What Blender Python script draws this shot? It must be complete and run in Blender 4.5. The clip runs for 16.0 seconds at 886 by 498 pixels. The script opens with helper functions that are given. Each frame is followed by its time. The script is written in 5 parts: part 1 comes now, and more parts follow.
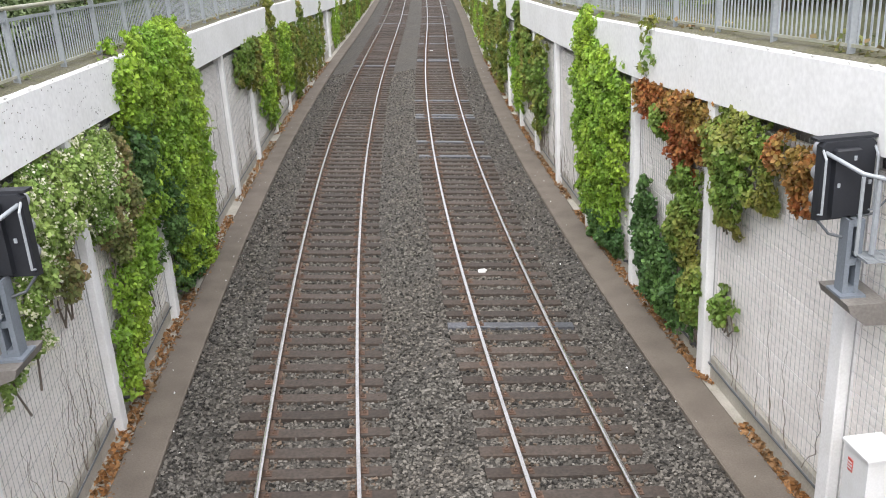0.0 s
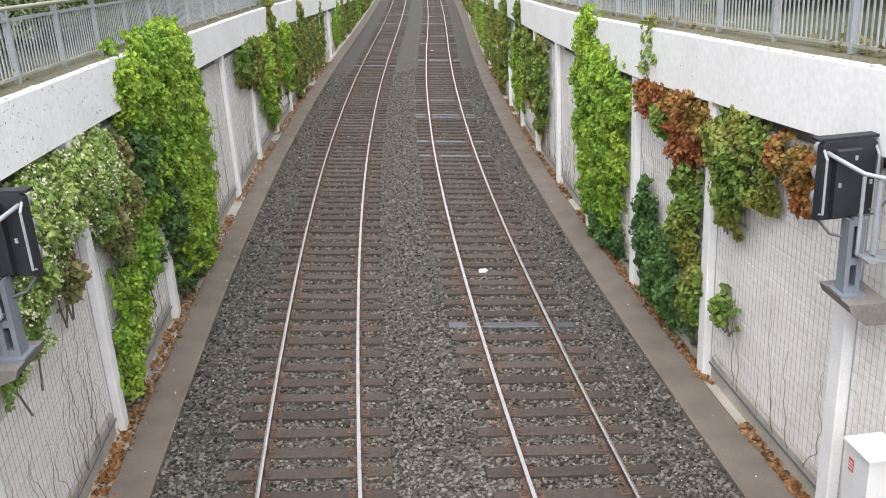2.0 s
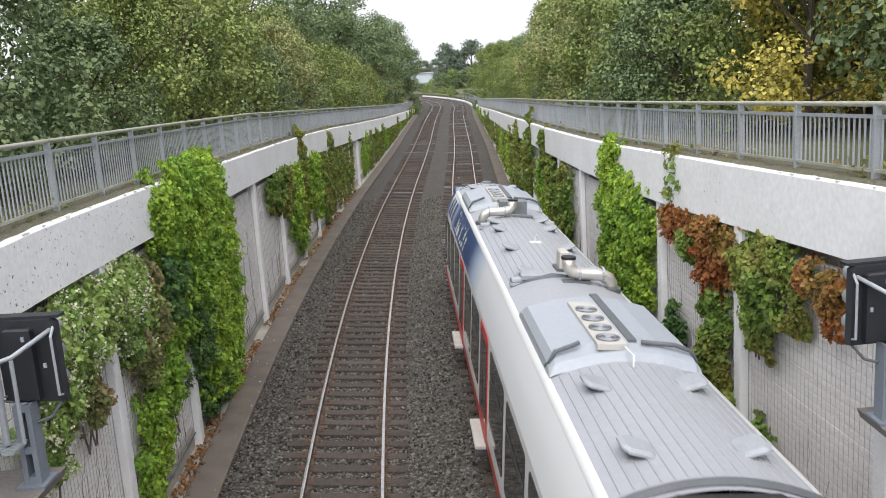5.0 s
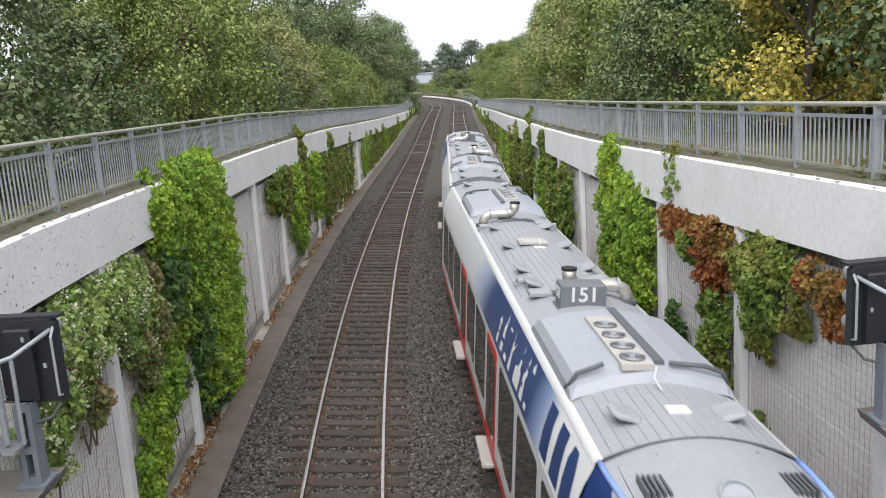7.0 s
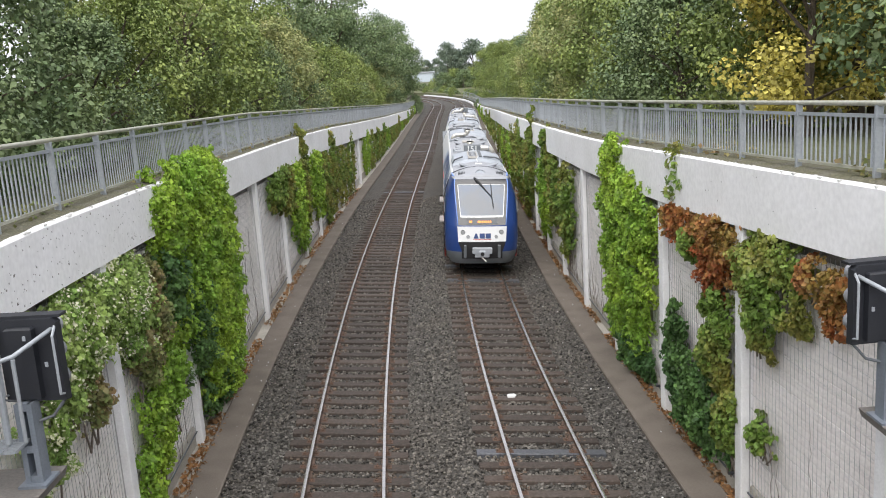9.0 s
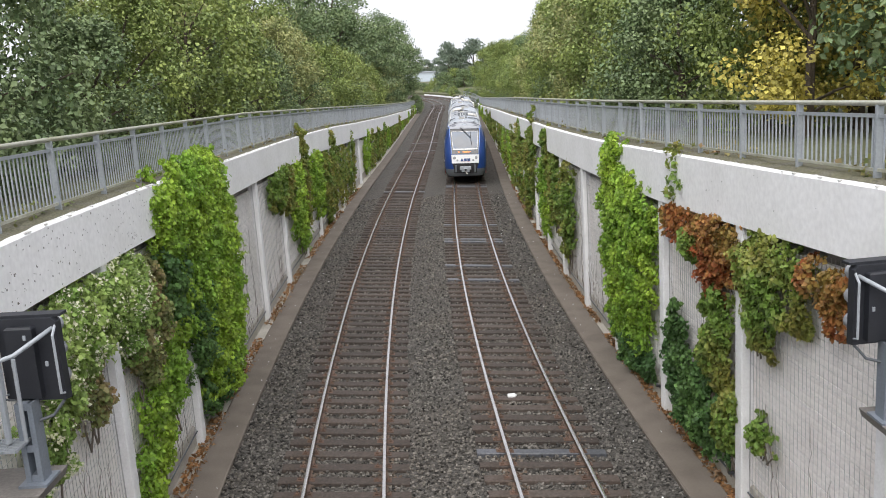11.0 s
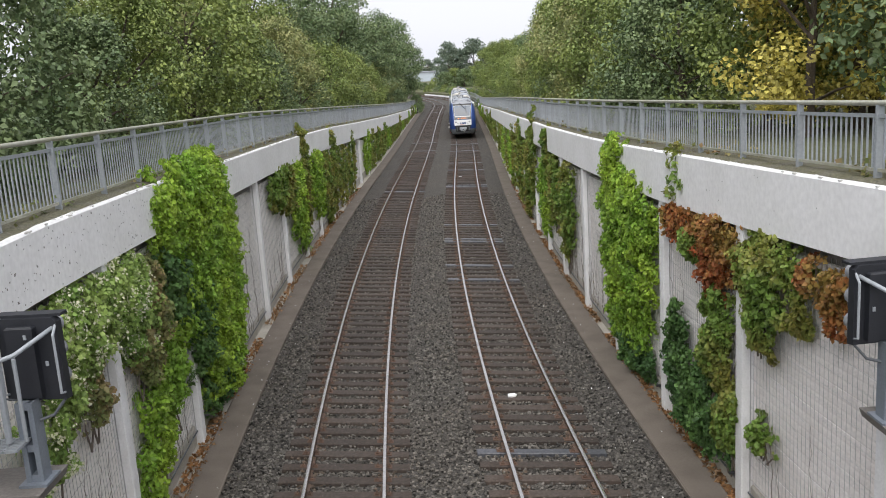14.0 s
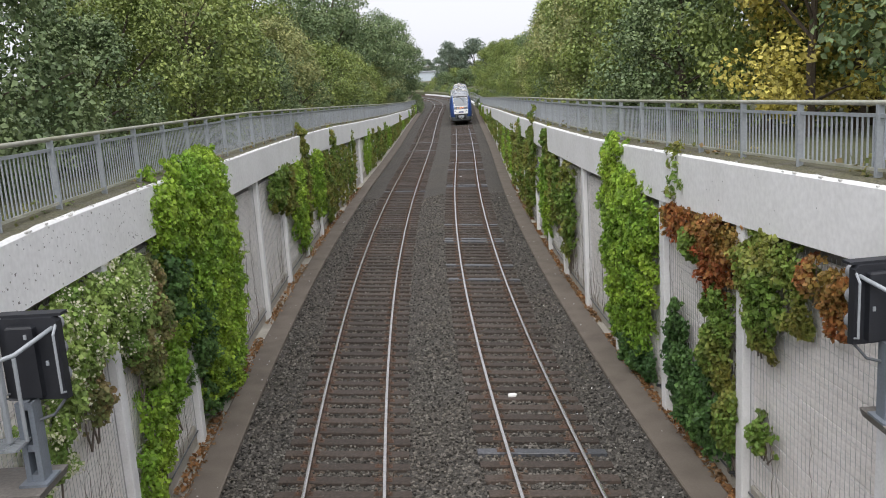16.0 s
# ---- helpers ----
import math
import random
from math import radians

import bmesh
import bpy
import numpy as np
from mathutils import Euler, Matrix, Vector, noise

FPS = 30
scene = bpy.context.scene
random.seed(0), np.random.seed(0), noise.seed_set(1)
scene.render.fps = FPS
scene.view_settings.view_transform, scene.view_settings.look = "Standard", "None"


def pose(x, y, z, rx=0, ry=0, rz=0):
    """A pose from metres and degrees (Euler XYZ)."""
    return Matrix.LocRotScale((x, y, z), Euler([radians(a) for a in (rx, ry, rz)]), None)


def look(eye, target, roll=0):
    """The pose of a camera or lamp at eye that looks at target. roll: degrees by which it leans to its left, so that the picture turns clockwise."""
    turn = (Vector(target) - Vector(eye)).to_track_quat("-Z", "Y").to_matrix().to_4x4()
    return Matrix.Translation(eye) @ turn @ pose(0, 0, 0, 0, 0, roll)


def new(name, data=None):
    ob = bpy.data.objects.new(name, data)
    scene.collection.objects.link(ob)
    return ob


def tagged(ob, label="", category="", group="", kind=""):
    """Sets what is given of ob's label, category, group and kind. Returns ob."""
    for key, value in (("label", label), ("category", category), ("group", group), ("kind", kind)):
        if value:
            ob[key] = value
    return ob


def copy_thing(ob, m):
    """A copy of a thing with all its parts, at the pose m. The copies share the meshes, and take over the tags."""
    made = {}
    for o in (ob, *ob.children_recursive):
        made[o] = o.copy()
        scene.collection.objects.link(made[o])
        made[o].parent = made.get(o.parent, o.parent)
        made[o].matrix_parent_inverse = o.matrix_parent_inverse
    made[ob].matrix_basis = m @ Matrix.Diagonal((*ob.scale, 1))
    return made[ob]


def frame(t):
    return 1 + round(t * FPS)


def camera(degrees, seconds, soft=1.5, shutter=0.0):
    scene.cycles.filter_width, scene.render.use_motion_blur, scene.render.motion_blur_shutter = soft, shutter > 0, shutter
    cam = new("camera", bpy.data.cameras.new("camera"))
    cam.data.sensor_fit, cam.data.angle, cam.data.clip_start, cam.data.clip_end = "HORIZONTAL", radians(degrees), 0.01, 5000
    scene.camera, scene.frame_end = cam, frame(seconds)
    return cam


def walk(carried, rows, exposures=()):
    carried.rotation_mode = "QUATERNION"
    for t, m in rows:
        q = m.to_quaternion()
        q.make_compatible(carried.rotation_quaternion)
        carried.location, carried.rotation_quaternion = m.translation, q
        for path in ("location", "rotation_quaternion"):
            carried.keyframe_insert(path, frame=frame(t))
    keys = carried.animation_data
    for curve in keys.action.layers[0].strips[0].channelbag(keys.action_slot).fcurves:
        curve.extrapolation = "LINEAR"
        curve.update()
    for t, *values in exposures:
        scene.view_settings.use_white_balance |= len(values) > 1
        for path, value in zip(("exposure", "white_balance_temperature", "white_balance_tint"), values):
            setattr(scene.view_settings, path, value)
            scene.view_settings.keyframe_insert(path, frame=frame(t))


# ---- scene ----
# ---- camera ----
cam = camera(52.95, 16.0, soft=1.0, shutter=0.15)
EYE = 7.78
TURNS = [
    (0.0, 70.118, 3.219, -2.600), (1.5, 70.120, 3.233, -2.562), (2.5, 70.110, 3.246, -2.525),
    (2.9, 70.170, 3.245, -2.460), (3.0, 70.257, 3.245, -2.439), (3.3, 70.877, 3.271, -2.275),
    (3.5, 71.536, 3.296, -2.100), (3.8, 73.267, 3.375, -1.747), (4.0, 74.871, 3.438, -1.417),
    (4.2, 76.202, 3.580, -1.196), (4.5, 77.609, 3.725, -0.958), (4.7, 78.090, 3.734, -0.935),
    (5.1, 78.225, 3.737, -0.930), (7.0, 78.235, 3.737, -0.927), (9.0, 78.180, 3.738, -0.848),
    (12.0, 78.158, 3.695, -0.808), (16.0, 78.137, 3.696, -0.776)]
walk(cam, [(t, pose(0, 0, EYE, rx, ry, rz)) for t, rx, ry, rz in TURNS],
     exposures=[(0.0, 1.2), (3.0, 1.15), (4.7, 0.75), (7.0, 0.62), (9.0, 0.78), (12.0, 0.68), (13.0, 0.55), (16.0, 0.48)])

# ---- sky and sun: overcast ----
world = bpy.data.worlds.new("sky")
scene.world = world
world.use_nodes = True
wn, wl = world.node_tree.nodes, world.node_tree.links
sky = wn.new("ShaderNodeTexSky")
sky.sky_type, sky.sun_disc = "NISHITA", False
sky.sun_elevation, sky.sun_rotation = radians(48), radians(200)
sky.air_density, sky.dust_density, sky.ozone_density = 1.0, 1.5, 1.0
hs = wn.new("ShaderNodeHueSaturation")
hs.inputs["Saturation"].default_value = 0.16
wl.new(sky.outputs[0], hs.inputs["Color"])
veil = wn.new("ShaderNodeMix")
veil.data_type = "RGBA"
veil.inputs[0].default_value = 0.75
veil.inputs[7].default_value = (9.1, 9.25, 10.2, 1)
wl.new(hs.outputs[0], veil.inputs[6])
wl.new(veil.outputs[2], wn["Background"].inputs["Color"])
wn["Background"].inputs["Strength"].default_value = 0.084
sun = new("sun", bpy.data.lights.new("sun", "SUN"))
sun.data.energy, sun.data.angle, sun.data.color = 2.25, radians(60), (1, 0.97, 0.93)
sun.matrix_world = look((0, 0, 30), (2.6, 20, 0))


# ---- materials ----
def mat(name, base, rough=0.8, metal=0.0, vary=0.25, scale=3.0, fine=40.0, bump=0.0, bump_scale=None, tint=None,
        tint_amount=0.5, per_object=0.0, per_island=0.0, spec=0.5):
    """A surface with two scales of variation: large stains towards tint, fine grain, and relief."""
    m = bpy.data.materials.new(name)
    m.use_nodes = True
    n, l = m.node_tree.nodes, m.node_tree.links
    b = n["Principled BSDF"]
    b.inputs["Roughness"].default_value, b.inputs["Metallic"].default_value = rough, metal
    b.inputs["Specular IOR Level"].default_value = spec
    co = n.new("ShaderNodeTexCoord")
    big, small = n.new("ShaderNodeTexNoise"), n.new("ShaderNodeTexNoise")
    for t, s, d in ((big, scale, 4), (small, fine, 3)):
        t.inputs["Scale"].default_value, t.inputs["Detail"].default_value = s, d
        l.new(co.outputs["Object"], t.inputs["Vector"])
    stain = n.new("ShaderNodeMix")
    stain.data_type = "RGBA"
    t = tint or tuple(c * 0.6 for c in base)
    stain.inputs[6].default_value, stain.inputs[7].default_value = (*base, 1), (*t, 1)
    ramp = n.new("ShaderNodeMapRange")
    ramp.inputs[1].default_value, ramp.inputs[2].default_value, ramp.inputs[4].default_value = 0.4, 0.75, tint_amount
    l.new(big.outputs["Fac"], ramp.inputs[0])
    l.new(ramp.outputs[0], stain.inputs[0])
    val = n.new("ShaderNodeMapRange")
    val.inputs[1].default_value, val.inputs[2].default_value = 0.3, 0.7
    val.inputs[3].default_value, val.inputs[4].default_value = 1 - vary, 1 + vary
    l.new(small.outputs["Fac"], val.inputs[0])
    h = n.new("ShaderNodeHueSaturation")
    l.new(stain.outputs[2], h.inputs["Color"])
    last = val.outputs[0]
    for amount, node, out in ((per_object, "ShaderNodeObjectInfo", "Random"), (per_island, "ShaderNodeNewGeometry", "Random Per Island")):
        if amount:
            r, k, mul = n.new(node), n.new("ShaderNodeMapRange"), n.new("ShaderNodeMath")
            k.inputs[3].default_value, k.inputs[4].default_value = 1 - amount, 1 + amount
            mul.operation = "MULTIPLY"
            l.new(r.outputs[out], k.inputs[0])
            l.new(k.outputs[0], mul.inputs[0])
            l.new(last, mul.inputs[1])
            last = mul.outputs[0]
    l.new(last, h.inputs["Value"])
    l.new(h.outputs[0], b.inputs["Base Color"])
    if bump:
        bn = n.new("ShaderNodeBump")
        bn.inputs["Strength"].default_value, bn.inputs["Distance"].default_value = 1.0, bump
        if bump_scale:
            t = n.new("ShaderNodeTexNoise")
            t.inputs["Scale"].default_value, t.inputs["Detail"].default_value = bump_scale, 4
            l.new(co.outputs["Object"], t.inputs["Vector"])
        else:
            t = small
        l.new(t.outputs["Fac"], bn.inputs["Height"])
        l.new(bn.outputs[0], b.inputs["Normal"])
    return m


def leaf_mat(name, base, other, vary=0.45, thin=0.30):
    """Leaves: each island its own shade between two colours, thin enough to pass some light."""
    m = bpy.data.materials.new(name)
    m.use_nodes = True
    n, l = m.node_tree.nodes, m.node_tree.links
    b = n["Principled BSDF"]
    b.inputs["Roughness"].default_value = 0.5
    b.inputs["Specular IOR Level"].default_value = 0.35
    g, co = n.new("ShaderNodeNewGeometry"), n.new("ShaderNodeTexCoord")
    big = n.new("ShaderNodeTexNoise")
    big.inputs["Scale"].default_value = 0.8
    l.new(co.outputs["Object"], big.inputs["Vector"])
    mix = n.new("ShaderNodeMix")
    mix.data_type = "RGBA"
    mix.inputs[6].default_value, mix.inputs[7].default_value = (*base, 1), (*other, 1)
    add = n.new("ShaderNodeMath")
    add.operation = "ADD"
    sub = n.new("ShaderNodeMapRange")
    sub.inputs[1].default_value, sub.inputs[2].default_value = 0.35, 0.65
    sub.inputs[3].default_value, sub.inputs[4].default_value = -0.3, 0.7
    l.new(big.outputs["Fac"], sub.inputs[0])
    k = n.new("ShaderNodeMath")
    k.operation, k.inputs[1].default_value = "MULTIPLY", 0.5
    l.new(g.outputs["Random Per Island"], k.inputs[0])
    add.use_clamp = True
    l.new(k.outputs[0], add.inputs[0])
    l.new(sub.outputs[0], add.inputs[1])
    l.new(add.outputs[0], mix.inputs[0])
    h = n.new("ShaderNodeHueSaturation")
    v = n.new("ShaderNodeMapRange")
    v.inputs[3].default_value, v.inputs[4].default_value = 1 - vary, 1 + vary
    w = n.new("ShaderNodeMath")
    w.operation, w.inputs[1].default_value = "MULTIPLY", 7.31
    fr = n.new("ShaderNodeMath")
    fr.operation = "FRACT"
    l.new(g.outputs["Random Per Island"], w.inputs[0])
    l.new(w.outputs[0], fr.inputs[0])
    l.new(fr.outputs[0], v.inputs[0])
    l.new(v.outputs[0], h.inputs["Value"])
    l.new(mix.outputs[2], h.inputs["Color"])
    l.new(h.outputs[0], b.inputs["Base Color"])
    tr, ms = n.new("ShaderNodeBsdfTranslucent"), n.new("ShaderNodeMixShader")
    ms.inputs[0].default_value = thin
    l.new(h.outputs[0], tr.inputs["Color"])
    l.new(b.outputs[0], ms.inputs[1])
    l.new(tr.outputs[0], ms.inputs[2])
    l.new(ms.outputs[0], n["Material Output"].inputs["Surface"])
    return m


M_BEAM = mat("white_painted_concrete", (0.90, 0.90, 0.905), 0.75, vary=0.06, scale=0.7, fine=11, bump=0.003, tint=(0.78, 0.78, 0.77), tint_amount=0.6)
M_POST = mat("grey_white_concrete", (0.86, 0.86, 0.87), 0.8, vary=0.06, scale=1.5, fine=30, bump=0.003, tint=(0.64, 0.63, 0.60))
M_PANEL = mat("sound_panel", (0.90, 0.868, 0.845), 0.9, vary=0.08, scale=1.2, fine=22, bump=0.008, tint=(0.76, 0.72, 0.69), tint_amount=0.7)
M_PLINTH = mat("wall_plinth_concrete", (0.46, 0.43, 0.38), 0.9, vary=0.12, scale=2, fine=30, bump=0.006, tint=(0.25, 0.24, 0.18))
# dark grey stands for shade in the gap under the beam; also paint spots
M_GAP_SHADE_SPOT = mat("gap_shade_and_bare_concrete", (0.22, 0.21, 0.20), 0.9, scale=2)
M_STRIP = mat("cable_duct_concrete", (0.16, 0.135, 0.112), 0.9, vary=0.14, scale=1.3, fine=35, bump=0.006, tint=(0.105, 0.088, 0.07), tint_amount=0.9)
M_BALLAST = mat("ballast_bed", (0.062, 0.057, 0.051), 0.95, vary=0.75, scale=0.35, fine=22, bump=0.05, bump_scale=17, tint=(0.08, 0.07, 0.058), tint_amount=0.7)
M_STONE = mat("ballast_stone", (0.104, 0.097, 0.087), 0.9, vary=0.2, scale=0.4, fine=30, per_island=0.85, tint=(0.11, 0.095, 0.08), tint_amount=0.7)
M_RUSTSTONE = mat("rusty_ballast_stone", (0.11, 0.085, 0.065), 0.95, vary=0.2, scale=2, fine=30, per_island=0.5, tint=(0.10, 0.06, 0.04))
M_SLEEPER = mat("old_sleeper_wood", (0.052, 0.038, 0.030), 0.8, vary=0.3, scale=1.6, fine=18, bump=0.006, tint=(0.070, 0.060, 0.054), tint_amount=0.6, per_object=0.3)
M_SHINY = mat("wet_tarred_wood", (0.075, 0.078, 0.088), 0.42, vary=0.35, scale=1.6, fine=16, bump=0.006)
M_RAILTOP = mat("polished_rail", (0.52, 0.50, 0.48), 0.26, 0.9, vary=0.06, scale=2, fine=15)
M_RAIL = mat("rusty_rail", (0.115, 0.075, 0.055), 0.8, vary=0.25, scale=2, fine=25, tint=(0.15, 0.09, 0.06))
M_PLATE = mat("rusty_fastening", (0.10, 0.06, 0.042), 0.85, vary=0.3, scale=5, fine=40, per_island=0.3)
M_GALV = mat("galvanised_steel", (0.36, 0.39, 0.42), 0.55, 0.25, vary=0.08, scale=2, fine=25, tint=(0.36, 0.38, 0.40))
M_BALUSTER = mat("painted_grey_baluster", (0.40, 0.43, 0.48), 0.6, 0.1, vary=0.1, scale=1.2, fine=20, tint=(0.20, 0.20, 0.16), tint_amount=0.5, per_object=0.08)
M_HANDRAIL = mat("stained_handrail", (0.42, 0.42, 0.36), 0.55, 0.2, vary=0.12, scale=1.5, fine=20, tint=(0.30, 0.29, 0.18), tint_amount=0.8)
M_MOSS = mat("mossy_ledge", (0.13, 0.125, 0.075), 0.95, vary=0.4, scale=2.5, fine=30, bump=0.02, tint=(0.16, 0.15, 0.13), tint_amount=0.8)
M_BRACKET = mat("dirty_bracket_concrete", (0.20, 0.185, 0.17), 0.9, vary=0.15, scale=2, fine=25, bump=0.006)
M_CHIP = mat("flaking_white_paint", (0.6, 0.59, 0.57), 0.9, vary=0.2)
M_SOIL = mat("grassy_soil", (0.10, 0.11, 0.05), 0.95, vary=0.4, scale=0.6, fine=12, bump=0.04, tint=(0.12, 0.10, 0.06))
M_WIRE = mat("trellis_wire", (0.46, 0.46, 0.46), 0.6, 0.3, vary=0.1)
M_STEM = mat("vine_stem", (0.17, 0.14, 0.115), 0.9, vary=0.3, scale=5)
M_BARK = mat("tree_bark", (0.09, 0.07, 0.05), 0.9, vary=0.3, scale=3, fine=20, bump=0.02)
M_LITTER = leaf_mat("fallen_leaves", (0.36, 0.18, 0.07), (0.25, 0.16, 0.085), 0.5)
M_PAPER = mat("white_litter", (0.8, 0.8, 0.8), 0.8, vary=0.05)
M_LEAF_BRIGHT = leaf_mat("bright_creeper_leaf", (0.216, 0.374, 0.050), (0.355, 0.493, 0.063))
M_LEAF_IVY = leaf_mat("dark_ivy_leaf", (0.065, 0.14, 0.045), (0.12, 0.22, 0.06), 0.5)
M_LEAF_PALE = leaf_mat("clematis_leaf", (0.20, 0.33, 0.075), (0.36, 0.46, 0.14))
M_FLOWER = leaf_mat("cream_flower", (0.78, 0.76, 0.60), (0.70, 0.70, 0.48), 0.15)
M_LEAF_RED = leaf_mat("autumn_creeper_leaf", (0.37, 0.115, 0.045), (0.30, 0.22, 0.06), 0.45)
M_LEAF_MIX = leaf_mat("creeper_leaf", (0.168, 0.272, 0.054), (0.281, 0.255, 0.063))
M_LEAF_BROWN = leaf_mat("wilted_creeper_leaf", (0.204, 0.255, 0.085), (0.34, 0.221, 0.119))
M_TREE_A = leaf_mat("maple_leaf", (0.163, 0.224, 0.069), (0.279, 0.330, 0.093), 0.42, 0.16)
M_TREE_B = leaf_mat("alder_leaf", (0.127, 0.187, 0.086), (0.209, 0.267, 0.122), 0.42, 0.16)
M_TREE_C = leaf_mat("willow_leaf", (0.252, 0.298, 0.122), (0.391, 0.384, 0.160), 0.42, 0.16)
M_TREE_Y = leaf_mat("yellowing_leaf", (0.427, 0.381, 0.09), (0.6, 0.507, 0.122), 0.42, 0.16)
# grey-green with the haze of distance painted into the leaves
M_TREE_HAZED = leaf_mat("hazed_far_leaf", (0.15, 0.20, 0.15), (0.22, 0.27, 0.19))
M_T_WHITE = mat("white_coach_paint", (0.66, 0.67, 0.68), 0.35, vary=0.03, scale=0.8, fine=12, tint=(0.66, 0.66, 0.65), tint_amount=0.5)
M_T_BLUE = mat("blue_coach_paint", (0.016, 0.045, 0.175), 0.3, vary=0.05, scale=1, fine=12)
M_T_NAVY = mat("navy_band_paint", (0.022, 0.052, 0.165), 0.35, vary=0.05, scale=1, fine=12)
M_T_LIGHT = mat("light_blue_edge_paint", (0.22, 0.34, 0.72), 0.35, vary=0.05)
M_T_RED = mat("red_coach_paint", (0.52, 0.035, 0.03), 0.4, vary=0.08)
M_T_ROOF = mat("grey_train_roof", (0.33, 0.34, 0.37), 0.5, vary=0.05, scale=0.9, fine=14, tint=(0.31, 0.32, 0.34), tint_amount=0.6)
M_T_AC = mat("pale_grey_cover", (0.345, 0.375, 0.42), 0.45, vary=0.04, scale=0.8, fine=12, tint=(0.31, 0.335, 0.375))
M_T_VENT = mat("grey_roof_vent", (0.33, 0.35, 0.38), 0.5, vary=0.08, scale=3)
M_T_DARK = mat("dark_grey_metal", (0.11, 0.12, 0.13), 0.55, vary=0.1)
M_T_BOX = mat("slate_grey_box", (0.16, 0.175, 0.19), 0.5, vary=0.06)
M_T_BLACK = mat("black_rubber", (0.018, 0.018, 0.02), 0.6, vary=0.1)
M_T_PIPE = mat("brushed_exhaust_pipe", (0.62, 0.60, 0.56), 0.4, 0.7, vary=0.08, tint=(0.5, 0.45, 0.38))
M_T_FAN = mat("fan_deck_cream", (0.50, 0.48, 0.45), 0.6, vary=0.06)
M_T_UNDER = mat("dirty_underframe", (0.05, 0.045, 0.04), 0.85, vary=0.3)
M_GLASS = mat("tinted_glass", (0.012, 0.014, 0.016), 0.06, vary=0.02, spec=0.6)
M_SCREEN = mat("windscreen_surround", (0.032, 0.033, 0.036), 0.16, vary=0.05, spec=0.6)
# blue-grey patches paint the sky's reflection into the blind's colour
M_BLIND_SKY = mat("sunblind_with_sky_reflection", (0.105, 0.118, 0.138), 0.22, vary=0.05, scale=0.8, tint=(0.08, 0.13, 0.22), tint_amount=0.9, spec=0.7)
M_SIGNAL = mat("black_signal_plate", (0.020, 0.022, 0.028), 0.5, vary=0.1, scale=3)
M_PEDESTAL = mat("blue_grey_painted_steel", (0.22, 0.25, 0.29), 0.5, 0.2, vary=0.1, scale=3, tint=(0.17, 0.19, 0.22))
M_SIGNAL_LIGHT = mat("grey_signal_hood", (0.30, 0.31, 0.33), 0.6, vary=0.1)
M_CABINET = mat("white_cabinet_paint", (0.72, 0.73, 0.74), 0.5, vary=0.04, tint=(0.6, 0.6, 0.58))
M_LABEL = mat("red_label", (0.62, 0.10, 0.08), 0.5, vary=0.08)
M_SIGN = mat("white_sign", (0.7, 0.7, 0.7), 0.5, vary=0.05)
M_BUILDING = mat("pale_cladding", (0.50, 0.56, 0.62), 0.6, vary=0.04)


def glow(name, colour, strength):
    m = bpy.data.materials.new(name)
    m.use_nodes = True
    b = m.node_tree.nodes["Principled BSDF"]
    b.inputs["Base Color"].default_value = (*colour, 1)
    b.inputs["Emission Color"].default_value = (*colour, 1)
    b.inputs["Emission Strength"].default_value = strength
    return m


M_DISPLAY = glow("amber_display", (1.0, 0.30, 0.05), 0.55)
M_LENS = mat("clear_lamp_lens", (0.36, 0.37, 0.38), 0.2, vary=0.1, spec=0.7)


